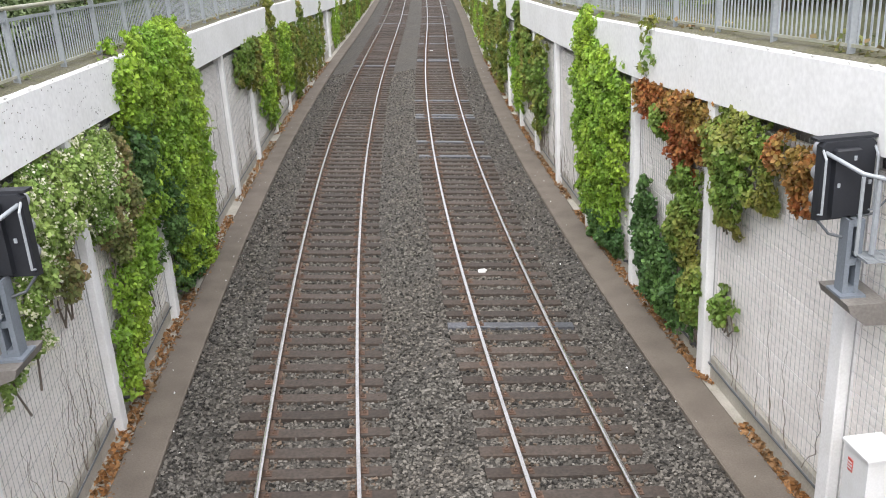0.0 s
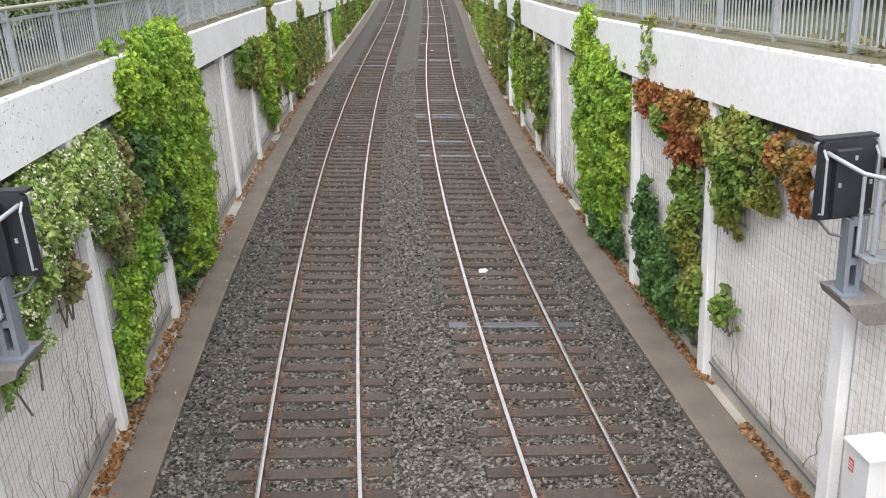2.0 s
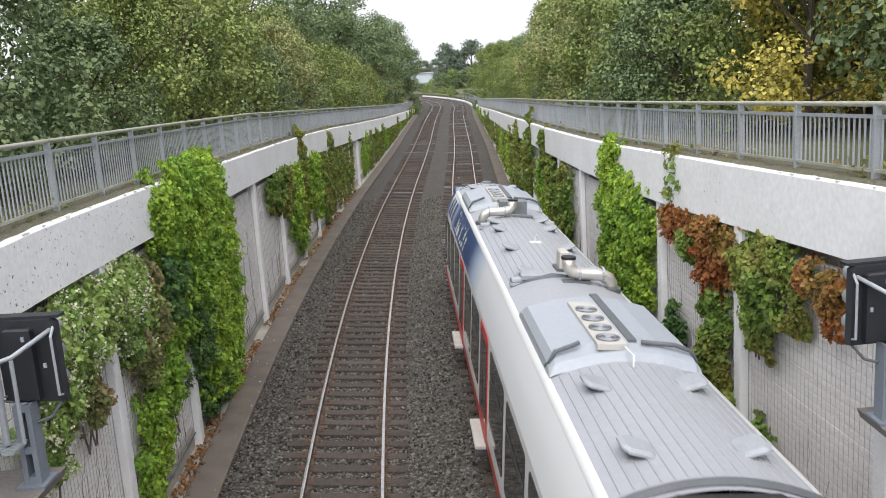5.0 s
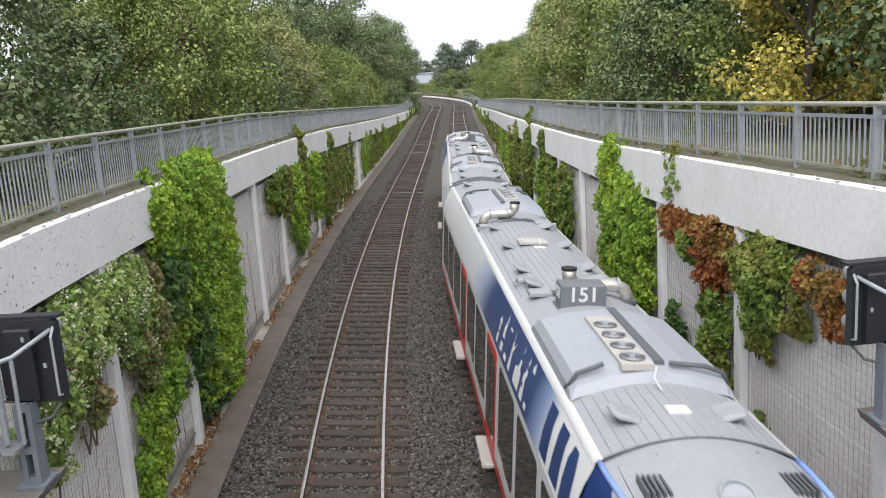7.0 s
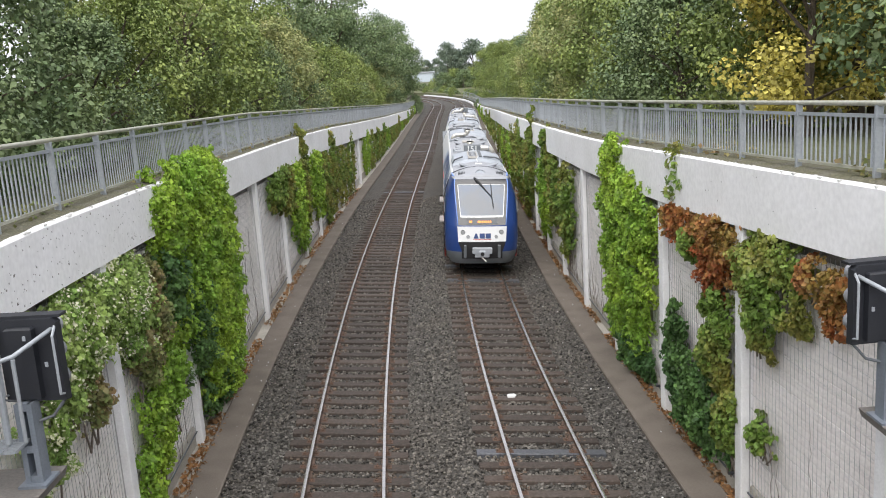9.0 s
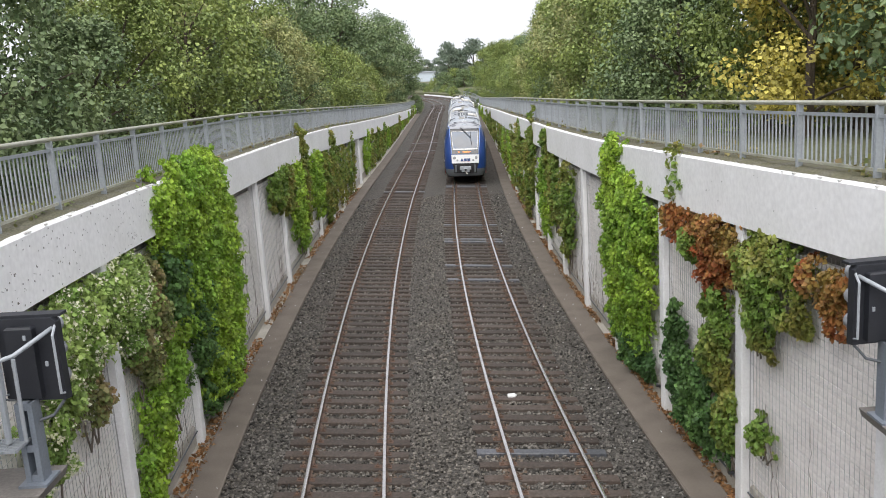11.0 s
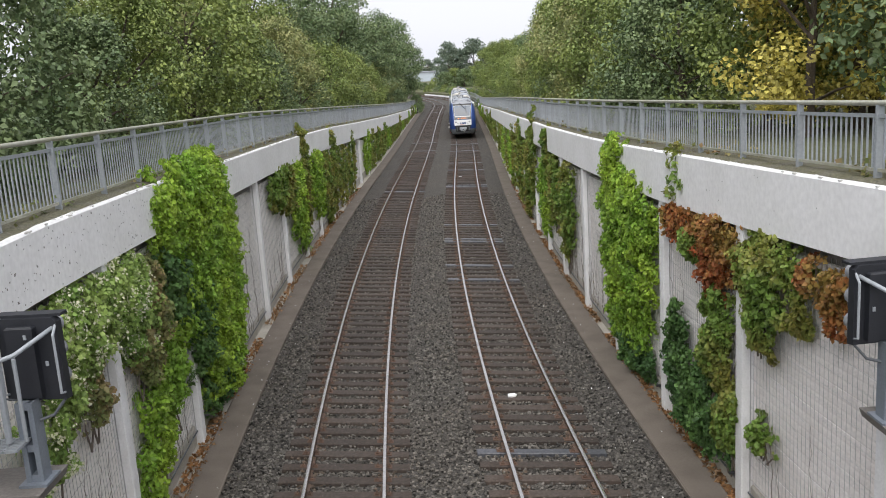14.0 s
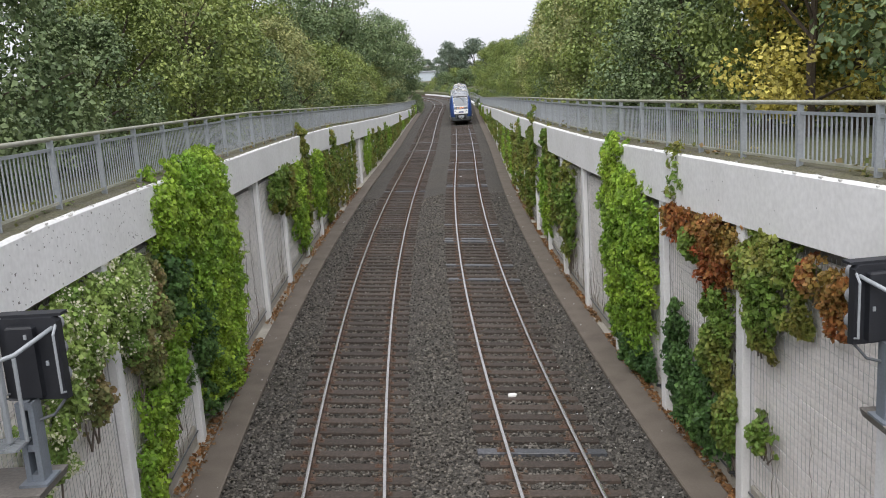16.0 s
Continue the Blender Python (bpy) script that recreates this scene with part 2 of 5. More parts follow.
# ---- building helpers ----
class Shape:
    """Collects vertices and faces for one mesh."""

    def __init__(self):
        self.v, self.f = [], []

    def add(self, verts, faces):
        k = len(self.v)
        self.v += [tuple(p) for p in verts]
        self.f += [tuple(i + k for i in q) for q in faces]
        return self

    def box(self, x0, x1, y0, y1, z0, z1, m=None, bevel=0.0):
        """A box; bevel cuts its top edges back."""
        b = bevel
        vs = [(x0, y0, z0), (x1, y0, z0), (x1, y1, z0), (x0, y1, z0)]
        fs = [(3, 2, 1, 0)]
        if b:
            vs += [(x0, y0, z1 - b), (x1, y0, z1 - b), (x1, y1, z1 - b), (x0, y1, z1 - b)]
            fs += [(0, 1, 5, 4), (1, 2, 6, 5), (2, 3, 7, 6), (3, 0, 4, 7)]
        k = len(vs)
        vs += [(x0 + b, y0 + b, z1), (x1 - b, y0 + b, z1), (x1 - b, y1 - b, z1), (x0 + b, y1 - b, z1)]
        j = k - 4
        fs += [(j, j + 1, k + 1, k), (j + 1, j + 2, k + 2, k + 1), (j + 2, j + 3, k + 3, k + 2), (j + 3, j, k, k + 3), (k, k + 1, k + 2, k + 3)]
        if m is not None:
            vs = [m @ Vector(p) for p in vs]
        return self.add(vs, fs)

    def tube(self, pts, r, n=8, cap=True):
        """A round tube along points; r: one radius or one for each point."""
        pts = [Vector(p) for p in pts]
        rs = r if isinstance(r, (list, tuple)) else [r] * len(pts)
        vs, fs = [], []
        up = None
        for i, p in enumerate(pts):
            d = (pts[min(i + 1, len(pts) - 1)] - pts[max(i - 1, 0)]).normalized()
            if up is None:
                up = Vector((0, 0, 1)) if abs(d.z) < 0.9 else Vector((1, 0, 0))
            a = d.cross(up).normalized()
            up = a.cross(d).normalized()
            for k in range(n):
                w = 2 * math.pi * k / n
                vs.append(p + (a * math.cos(w) + up * math.sin(w)) * rs[i])
        for i in range(len(pts) - 1):
            for k in range(n):
                fs.append((i * n + k, i * n + (k + 1) % n, (i + 1) * n + (k + 1) % n, (i + 1) * n + k))
        if cap:
            fs += [tuple(range(n))[::-1], tuple(range((len(pts) - 1) * n, len(pts) * n))]
        return self.add(vs, fs)

    def loft(self, rings, closed=False, cap=False):
        """A surface through rings of points, all of one length."""
        n = len(rings[0])
        vs = [p for r in rings for p in r]
        fs = []
        for i in range(len(rings) - 1):
            for k in range(n if closed else n - 1):
                j = (k + 1) % n
                fs.append((i * n + k, i * n + j, (i + 1) * n + j, (i + 1) * n + k))
        if cap:
            fs += [tuple(range(n))[::-1], tuple(range((len(rings) - 1) * n, len(rings) * n))]
        return self.add(vs, fs)


def part(name, shape, material, parent=None, label="", smooth=False):
    me = bpy.data.meshes.new(name)
    me.from_pydata(shape.v, [], shape.f)
    me.materials.append(material)
    if smooth:
        me.polygons.foreach_set("use_smooth", [True] * len(me.polygons))
    me.update()
    ob = new(name, me)
    if parent:
        ob.parent = parent
    if label:
        ob["label"] = label
    return ob


def fix(ob):
    """Outward normals."""
    bm = bmesh.new()
    bm.from_mesh(ob.data)
    bmesh.ops.recalc_face_normals(bm, faces=bm.faces)
    bm.to_mesh(ob.data)
    bm.free()
    return ob


def piece(name, mesh, m, parent):
    """One more object on a shared mesh."""
    ob = new(name, mesh)
    ob.parent = parent
    ob.matrix_local = m
    return ob


def empty(name, **tags):
    ob = new(name)
    ob.empty_display_size = 0.3
    return tagged(ob, **tags)


# ---- the line of the railway ----
KNOTS_Y = np.array([-60, -40, -20, 0, 10, 20, 30, 40, 50, 60, 75, 90, 100, 113, 131, 145, 160, 172, 184, 196, 206, 216, 232, 250, 270, 300, 340, 400.0])
KNOTS_X = np.array([6.9, 4.9, 2.93, 0.96, 0.15, -0.34, -0.56, -0.55, -0.39, -0.11, 0.41, 0.86, 1.10, 1.4, 1.88, 2.32, 2.85, 2.95, 2.4, 1.05, -0.55, -2.5, -6.4, -12, -20, -35, -58, -95])
KNOTS_S = np.gradient(KNOTS_X, KNOTS_Y)


def line(y):
    """x and slope of the railway's middle line at y."""
    i = int(np.clip(np.searchsorted(KNOTS_Y, y) - 1, 0, len(KNOTS_Y) - 2))
    h = KNOTS_Y[i + 1] - KNOTS_Y[i]
    u = (y - KNOTS_Y[i]) / h
    a, b, p, q = KNOTS_X[i], KNOTS_X[i + 1], KNOTS_S[i] * h, KNOTS_S[i + 1] * h
    x = a * (2 * u**3 - 3 * u * u + 1) + p * (u**3 - 2 * u * u + u) + b * (3 * u * u - 2 * u**3) + q * (u**3 - u * u)
    s = (a * (6 * u * u - 6 * u) + p * (3 * u * u - 4 * u + 1) + b * (6 * u - 6 * u * u) + q * (3 * u * u - 2 * u)) / h
    return x, s


def at(o, y, z=0.0):
    """The place o metres to the right of the middle line, abreast of y."""
    x, s = line(y)
    n = math.hypot(1, s)
    return Vector((x + o / n, y - o * s / n, z))


def pose_at(o, y, z=0.0):
    return Matrix.Translation(at(o, y, z)) @ Matrix.Rotation(-math.atan(line(y)[1]), 4, "Z")


def cant(y):
    """Tilt of the tracks in the curve, towards the right."""
    return float(np.interp(y, [-40, 15, 25, 40, 70, 110], [0.095, 0.095, 0.085, 0.07, 0.04, 0.0]))


def run(shape, profile, ys, closed=True, cap=True):
    """Sweeps a profile along the line; profile(y) gives its (offset, height) points."""
    return shape.loft([[at(o, y, z) for o, z in profile(y)] for y in ys], closed, cap)


def table(ys, zs):
    return lambda y: float(np.interp(y, ys, zs))


LEFT, RIGHT = -5.30, 5.0           # faces of the wall posts
LT = table([-20, 0, 12, 18, 25, 39.5, 50, 61, 87, 125, 160, 400], [6.3, 6.17, 6.02, 5.82, 5.52, 5.06, 4.66, 4.14, 3.05, 1.6, 0.5, 0.3])
LB = table([-20, 0, 11, 17.3, 25, 33, 43, 58, 84, 125, 160], [5.5, 5.4, 5.12, 4.86, 4.52, 4.25, 3.88, 3.15, 2.02, 0.6, 0.1])
RT = table([-20, 0, 9.6, 14.4, 21.8, 25.8, 37, 45.6, 61, 87, 125, 160, 400], [7.1, 6.4, 6.05, 5.84, 5.52, 5.36, 5.0, 4.74, 4.15, 3.1, 1.6, 0.5, 0.3])
RB = table([-20, 0, 10.4, 14.4, 18.5, 26.3, 31, 40, 46, 61, 87, 125, 160], [6.2, 5.5, 5.03, 4.80, 4.58, 4.31, 4.2, 3.93, 3.75, 3.1, 2.1, 0.6, 0.1])
SIDES = ((-1, LEFT, LT, LB), (1, RIGHT, RT, RB))
END = 150.0


def steps(a, b, d):
    n = max(2, int(round((b - a) / d)) + 1)
    return [a + (b - a) * i / (n - 1) for i in range(n)]


# ---- ground, ballast, ducts ----
def build_ground():
    s = Shape()
    offs = [-900, -120, -40, -14, -5.95, -5.9, -5.0, 0, 5.0, 5.6, 5.65, 14, 40, 120, 900]
    rings = []
    for y in [-60, -40, -20, -5] + steps(0, 150, 5) + [160, 175, 190, 210, 230, 260, 300, 360, 500, 900, 2500]:
        yy = min(y, 390)
        ring = []
        for o in offs:
            z = -0.42
            if o <= -5.95:
                z = LT(y) - 0.06 + (0.25 if o < -30 else 0)
            elif o >= 5.65:
                z = RT(y) - 0.06 + (0.25 if o > 30 else 0)
            if abs(o) < 100 and y < 300:
                p = at(o, yy, z)
            else:
                p = Vector((o, y, z))
            if y >= 300:
                p = Vector((o, y, -0.35))
            ring.append(p)
        rings.append(ring)
    s.loft(rings)
    tagged(part("ground", s, M_SOIL), "rough grassy soil on both sides of the cutting", "ground", kind="structure")


def ballast_height(o, y):
    """Level between the sleepers, canted with each track."""
    tilt = -float(np.interp(o, [-4.45, -3.4, -2.0, -0.6, 0.6, 2.0, 3.4, 4.25], [0, -1.35, 0, 1.35, -1.35, 0, 1.35, 0])) * cant(y)
    return flat_height(o) + tilt


def flat_height(o):
    for c in (-2.0, 2.0):
        if abs(o - c) < 1.45:
            return -0.175
    if abs(o) < 0.55:
        return -0.17
    return -0.185


def build_ballast():
    rnd = random.Random(4)
    s = Shape()
    offs = [-4.6, -4.45, -4.1, -3.55, -3.4, -2.75, -2.0, -1.25, -0.6, -0.5, 0.5, 0.6, 1.25, 2.0, 2.75, 3.4, 3.55, 3.9, 4.25, 4.4]
    rings = [[at(o, y, ballast_height(o, y) - 0.03 + rnd.uniform(-0.012, 0.012)) for o in offs] for y in steps(-40, 60, 1) + steps(62, 380, 4)]
    s.loft(rings)
    bed = tagged(part("ballast", s, M_BALLAST), "grey crushed stone ballast bed under both tracks", "ballast", kind="stuff")
    # loose stones on the bed, dense where the camera looks down on them
    rs = np.random.RandomState(7)
    cube = np.array([[-1, -1, -1], [1, -1, -1], [1, 1, -1], [-1, 1, -1], [-1, -1, 1], [1, -1, 1], [1, 1, 1], [-1, 1, 1]], float) * 0.5
    quad = np.array([[0, 3, 2, 1], [4, 5, 6, 7], [0, 1, 5, 4], [1, 2, 6, 5], [2, 3, 7, 6], [3, 0, 4, 7]])

    def stones(name, n, lo, hi, where, size, material, label):
        vs, fs, k = [], [], 0
        us = rs.rand(n)
        ys = lo + (hi - lo) * us**1.7
        for y in ys:
            o = where(rs)
            d = size * (0.6 + 0.8 * rs.rand(3)) * np.array([1.15, 1, 0.8])
            c = cube * d + rs.uniform(-0.22, 0.22, (8, 3)) * d
            a, b = rs.rand(2) * 6.28
            ca, sa, cb, sb = math.cos(a), math.sin(a), math.cos(b), math.sin(b)
            c = c @ np.array([[ca, sa, 0], [-sa, ca, 0], [0, 0, 1]]) @ np.array([[1, 0, 0], [0, cb, sb], [0, -sb, cb]])
            p = at(o, float(y), ballast_height(o, float(y)) + rs.uniform(-0.035, 0.012))
            vs.append(c + np.array(p))
            fs.append(quad + 8 * k)
            k += 1
        me = bpy.data.meshes.new(name)
        me.from_pydata(np.concatenate(vs), [], np.concatenate(fs).tolist())
        me.materials.append(material)
        tagged(new(name, me), label, "gravel", kind="stuff")

    stones("ballast_stones", 62000, 9.5, 54, lambda r: r.uniform(-4.45, 4.25), 0.039, M_STONE, "loose grey crushed stones lying between the tracks")
    stones("rusty_stones", 9000, 9.5, 50, lambda r: (-2 if r.rand() < 0.5 else 2) + (-0.75 if r.rand() < 0.5 else 0.75) + r.normal(0, 0.13), 0.05, M_RUSTSTONE,
           "rust-stained stones lying beside the rails")


def build_ducts():
    for side, a, b in ((-1, -5.12, -4.45), (1, 4.25, 4.94)):
        s = Shape()
        run(s, lambda y: [(a, -0.4), (a, -0.13), (a + 0.03, -0.11), (b - 0.03, -0.11), (b, -0.13), (b, -0.4)], steps(-30, END + 10, 1.5))
        tagged(fix(part("pavement", s, M_STRIP)), "brown-grey concrete cable duct covers beside the ballast", "duct", kind="structure")
        g = Shape()
        lo, hi = (LEFT - 0.28, a) if side < 0 else (b, RIGHT + 0.3)
        run(g, lambda y: [(lo, -0.19), (hi, -0.2)], steps(-30, END + 10, 1.5), closed=False, cap=False)
        tagged(part("gutter", g, M_PLINTH), "narrow dirt strip at the foot of the wall", "gutter", kind="structure")


# ---- tracks ----
RAIL = [(-0.072, -0.172), (0.072, -0.172), (0.072, -0.158), (0.016, -0.14), (0.012, -0.05), (0.034, -0.038), (0.036, -0.010), (-0.036, -0.010), (-0.034, -0.038), (-0.012, -0.05), (-0.016, -0.14), (-0.072, -0.158)]
HEAD = [(-0.036, -0.010), (0.036, -0.010), (0.030, -0.002), (0.0, 0.0), (-0.030, -0.002)]


def build_track(centre, label, seed, bright):
    track = empty("railway_track", label=label, category="railway track", kind="structure")
    ys = steps(-40, 60, 1.0) + steps(62, 380, 3.0)
    for d in (-0.7525, 0.7525):
        s = Shape()
        run(s, lambda y: [(centre + d + o, z - d * cant(y)) for o, z in RAIL], ys)
        rail = fix(part("rail", s, M_RAIL, track, "rusty steel rail with a polished running surface"))
        h = Shape()
        run(h, lambda y: [(centre + d + o, z - d * cant(y)) for o, z in HEAD], ys)
        fix(part("rail_head", h, M_RAILTOP, rail))
    rnd = random.Random(seed)
    meshes = []
    for k in range(5):
        s = Shape()
        L, w = 1.3 + rnd.uniform(-0.03, 0.03), 0.13 + rnd.uniform(-0.008, 0.01)
        rings = []
        for i in range(9):
            x = -L + 2 * L * i / 8
            j = [rnd.uniform(-0.006, 0.006) for _ in range(4)]
            rings.append([(x, -w + j[0], -0.30), (x, w + j[1], -0.30), (x, w + j[1], -0.140 + j[2]), (x, w - 0.018, -0.128 + j[3]), (x, -w + 0.018, -0.128 + j[2]), (x, -w + j[0], -0.140 + j[3])])
        s.loft(rings, True, True)
        ob = fix(part("sleeper", s, M_SLEEPER, track))
        meshes.append(ob.data)
        bpy.data.objects.remove(ob)
    shiny = [m.copy() for m in meshes]
    for m in shiny:
        m.materials[0] = M_SHINY
    y, n = -6.0 + rnd.uniform(0, 0.3), 0
    plates = Shape()
    while y < 172:
        m = pose_at(centre, y, 0) @ Matrix.Rotation(math.atan(cant(y)), 4, "Y") @ Matrix.Rotation(rnd.gauss(0, 0.008), 4, "Z")
        m = Matrix.Translation((rnd.uniform(-0.03, 0.03), 0, rnd.uniform(-0.006, 0.008))) @ m
        pool = shiny if rnd.random() < bright else meshes
        piece("sleeper", rnd.choice(pool), m, track)
        if y > 5 and y < 75:
            for d in (-0.7525, 0.7525):
                plates.box(d - 0.18, d + 0.18, -0.075, 0.075, -0.14, -0.118, m)
                for e in (-0.115, 0.115):
                    plates.box(d + e - 0.035, d + e + 0.035, -0.03, 0.03, -0.12, -0.085, m, 0.012)
                    plates.box(d + e - 0.014, d + e + 0.014, -0.014, 0.014, -0.09, -0.055, m)
        y += 0.6 + rnd.uniform(-0.012, 0.012)
    tagged(part("rail_fastening", plates, M_PLATE, track, "rusty base plates, clips and bolts"), kind="stuff")


# ---- walls ----
POST_STEPS = {-1: 4.83, 1: 4.45}


def build_wall(side, face, top, bottom):
    name = "wall_west" if side < 0 else "wall_east"
    wall = empty(name, label="white concrete trough wall with posts, panels and a deep edge beam", category="retaining wall", kind="structure")
    ys = steps(-12, END, 2.415)
    sg = side
    POST_STEP = POST_STEPS[side]

    def beam(y):
        t, b = top(y), max(bottom(y), -0.1)
        return [(face + sg * 0.02, b), (face - sg * 0.03, b + 0.02), (face - sg * 0.03, t - 0.03), (face + sg * 0.0, t), (face + sg * 0.62, t), (face + sg * 0.62, b)]

    # beam in lengths with open joints
    joints = [-12, 8.6, 38.0, 67.0, 96.0, 125.0, END] if side > 0 else [-12, 19.9, 49.0, 78.0, 107.0, 136.0, END]
    for a, b in zip(joints, joints[1:]):
        s = Shape()
        run(s, beam, steps(a + 0.012, b - 0.012, 1.6))
        fix(part("edge_beam", s, M_BEAM, wall, "deep white-painted concrete edge beam"))
    # flaking top edge
    s = Shape()
    rnd = random.Random(11 + side)
    for i in range(110):
        y = 3 + 45 * rnd.random() ** 1.4
        o = face - sg * rnd.uniform(-0.10, 0.032)
        s.box(-0.01, rnd.uniform(0.01, 0.05), 0, rnd.uniform(0.02, 0.10), -0.012, rnd.uniform(0.004, 0.010), pose_at(o, y, top(y)))
    tagged(part("paint_flake", s, M_CHIP, wall), kind="stuff")
    # bare spots in the paint
    s = Shape()
    for i in range(260 if side < 0 else 14):
        y = 7.5 + 12 * rnd.random()
        z = bottom(y) + 0.05 + (top(y) - bottom(y) - 0.1) * rnd.random()
        w = rnd.uniform(0.003, 0.010) * (2.0 if rnd.random() < 0.08 else 1)
        s.box(-0.003, 0.003, -w, w, -w * rnd.uniform(0.5, 1.3), w, pose_at(face - sg * 0.031, y, z))
    tagged(part("paint_spot", s, M_GAP_SHADE_SPOT, wall), kind="stuff")
    # back wall coloured dark as shade in the gap under the beam, and plinth
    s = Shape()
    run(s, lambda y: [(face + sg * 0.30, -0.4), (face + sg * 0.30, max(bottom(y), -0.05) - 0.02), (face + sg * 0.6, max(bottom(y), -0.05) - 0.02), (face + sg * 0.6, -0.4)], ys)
    fix(part("backing", s, M_GAP_SHADE_SPOT, wall))
    s = Shape()
    run(s, lambda y: [(face + sg * 0.16, -0.4), (face + sg * 0.16, min(0.22, bottom(y))), (face + sg * 0.19, min(0.25, bottom(y) + 0.01)), (face + sg * 0.29, min(0.25, bottom(y) + 0.01)), (face + sg * 0.29, -0.4)], ys)
    fix(part("plinth", s, M_PLINTH, wall, "stained grey concrete plinth"))
    # posts and the panels between them
    y0 = 14.15 - 5 * POST_STEP if side < 0 else 14.12 - 5 * POST_STEP
    for i in range(34):
        y = y0 + i * POST_STEP
        zt, b = bottom(y) + 0.01, bottom(y + POST_STEP / 2)
        if zt < 0.3:
            break
        w = 0.15
        m = pose_at(0, y)
        s = Shape()
        for u, v, z0, z1 in ((face, face + sg * 0.28, -0.3, zt),):
            x0, x1 = min(u, v), max(u, v)
            c = 0.02
            ring = [(x0 + c, -w), (x1 - c, -w), (x1, -w + c), (x1, w - c), (x1 - c, w), (x0 + c, w), (x0, w - c), (x0, -w + c)]
            s.loft([[m @ Vector((px, py, z)) for px, py in ring] for z in (z0, zt)], True, True)
        fix(part("post", s, M_POST, wall))
        # panel courses between this post and the next
        pts = [y + 0.14, y + POST_STEP / 2, y + POST_STEP - 0.14]
        if y > 110 or y < -1:
            s = Shape()
            run(s, lambda yy: [(face + sg * 0.22, 0.2), (face + sg * 0.22, max(bottom(yy) - 0.25, 0.2)), (face + sg * 0.285, max(bottom(yy) - 0.25, 0.2)), (face + sg * 0.285, 0.2)], pts)
            fix(part("panel", s, M_PANEL, wall))
            continue
        n = max(1, int((bottom(y + POST_STEP) - 0.45) / 0.5)) if y < 60 else 1
        zmax = lambda yy: max(bottom(yy) - 0.22, 0.3)
        for k in range(n):
            s = Shape()
            f0, f1 = k / n, (k + 1) / n
            jog = 0.004 * ((k * 7 + i * 3) % 3)
            def course(yy):
                z0, z1 = 0.255 + (zmax(yy) - 0.255) * f0 + 0.005, 0.255 + (zmax(yy) - 0.255) * f1 - 0.008
                ribs = 4 if y < 40 else 1
                out = []
                for q in range(ribs):
                    a, h = z0 + (z1 - z0) * q / ribs, (z1 - z0) / ribs
                    out += [(face + sg * (0.2105 + jog), a), (face + sg * (0.205 + jog), a + 0.22 * h), (face + sg * (0.205 + jog), a + 0.7 * h)]
                return out + [(face + sg * (0.2105 + jog), z1), (face + sg * 0.285, z1), (face + sg * 0.285, z0)]
            run(s, course, pts)
            fix(part("panel", s, M_PANEL, wall))
    # welded climbing mesh in each bay
    for i in range(34):
        y = y0 + i * POST_STEP
        if y < 3 or y > 62:
            continue
        s = Shape()
        a, b, step = y + 0.20, y + POST_STEP - 0.20, 0.125 if y < 26 else 0.25
        r = 0.0034 if y < 26 else 0.005
        o = face + sg * 0.13
        for yy in steps(a, b, step):
            z1 = bottom(yy) - 0.1
            p = at(o, yy)
            s.add([(p.x - r, p.y - r, 0.12), (p.x + r, p.y - r, 0.12), (p.x, p.y + r, 0.12), (p.x - r, p.y - r, z1), (p.x + r, p.y - r, z1), (p.x, p.y + r, z1)],
                  [(0, 1, 4, 3), (1, 2, 5, 4), (2, 0, 3, 5)])
        for z in steps(0.16, bottom(b) - 0.2, 0.26):
            s.tube([at(o - sg * 0.012, a, z), at(o - sg * 0.012, b, z)], r * 1.1, 4)
        for e in (a, b):
            s.tube([at(o, e, 0.1), at(o, e, bottom(e) - 0.1)], 0.011, 5)
        part("climbing_mesh", s, M_WIRE, wall, "thin welded wire mesh for climbing plants")
    # low conduit along the plinth
    s = Shape()
    s.tube([at(face + sg * 0.12, yy, 0.12) for yy in steps(3, 60, 3)], 0.018, 5)
    part("conduit", s, M_T_DARK, wall)
    for i in range(3):
        s = Shape()
        y = y0 + (5 + i) * POST_STEP
        m = pose_at(0, y)
        s.tube([m @ Vector((face - sg * 0.0, 0.17, 0.35)), m @ Vector((face - sg * 0.10, 0.17, 0.35))], 0.03, 8)
        part("pipe_stub", s, M_T_BLACK, wall)
    return wall


# ---- railings ----
BAY = 2.1


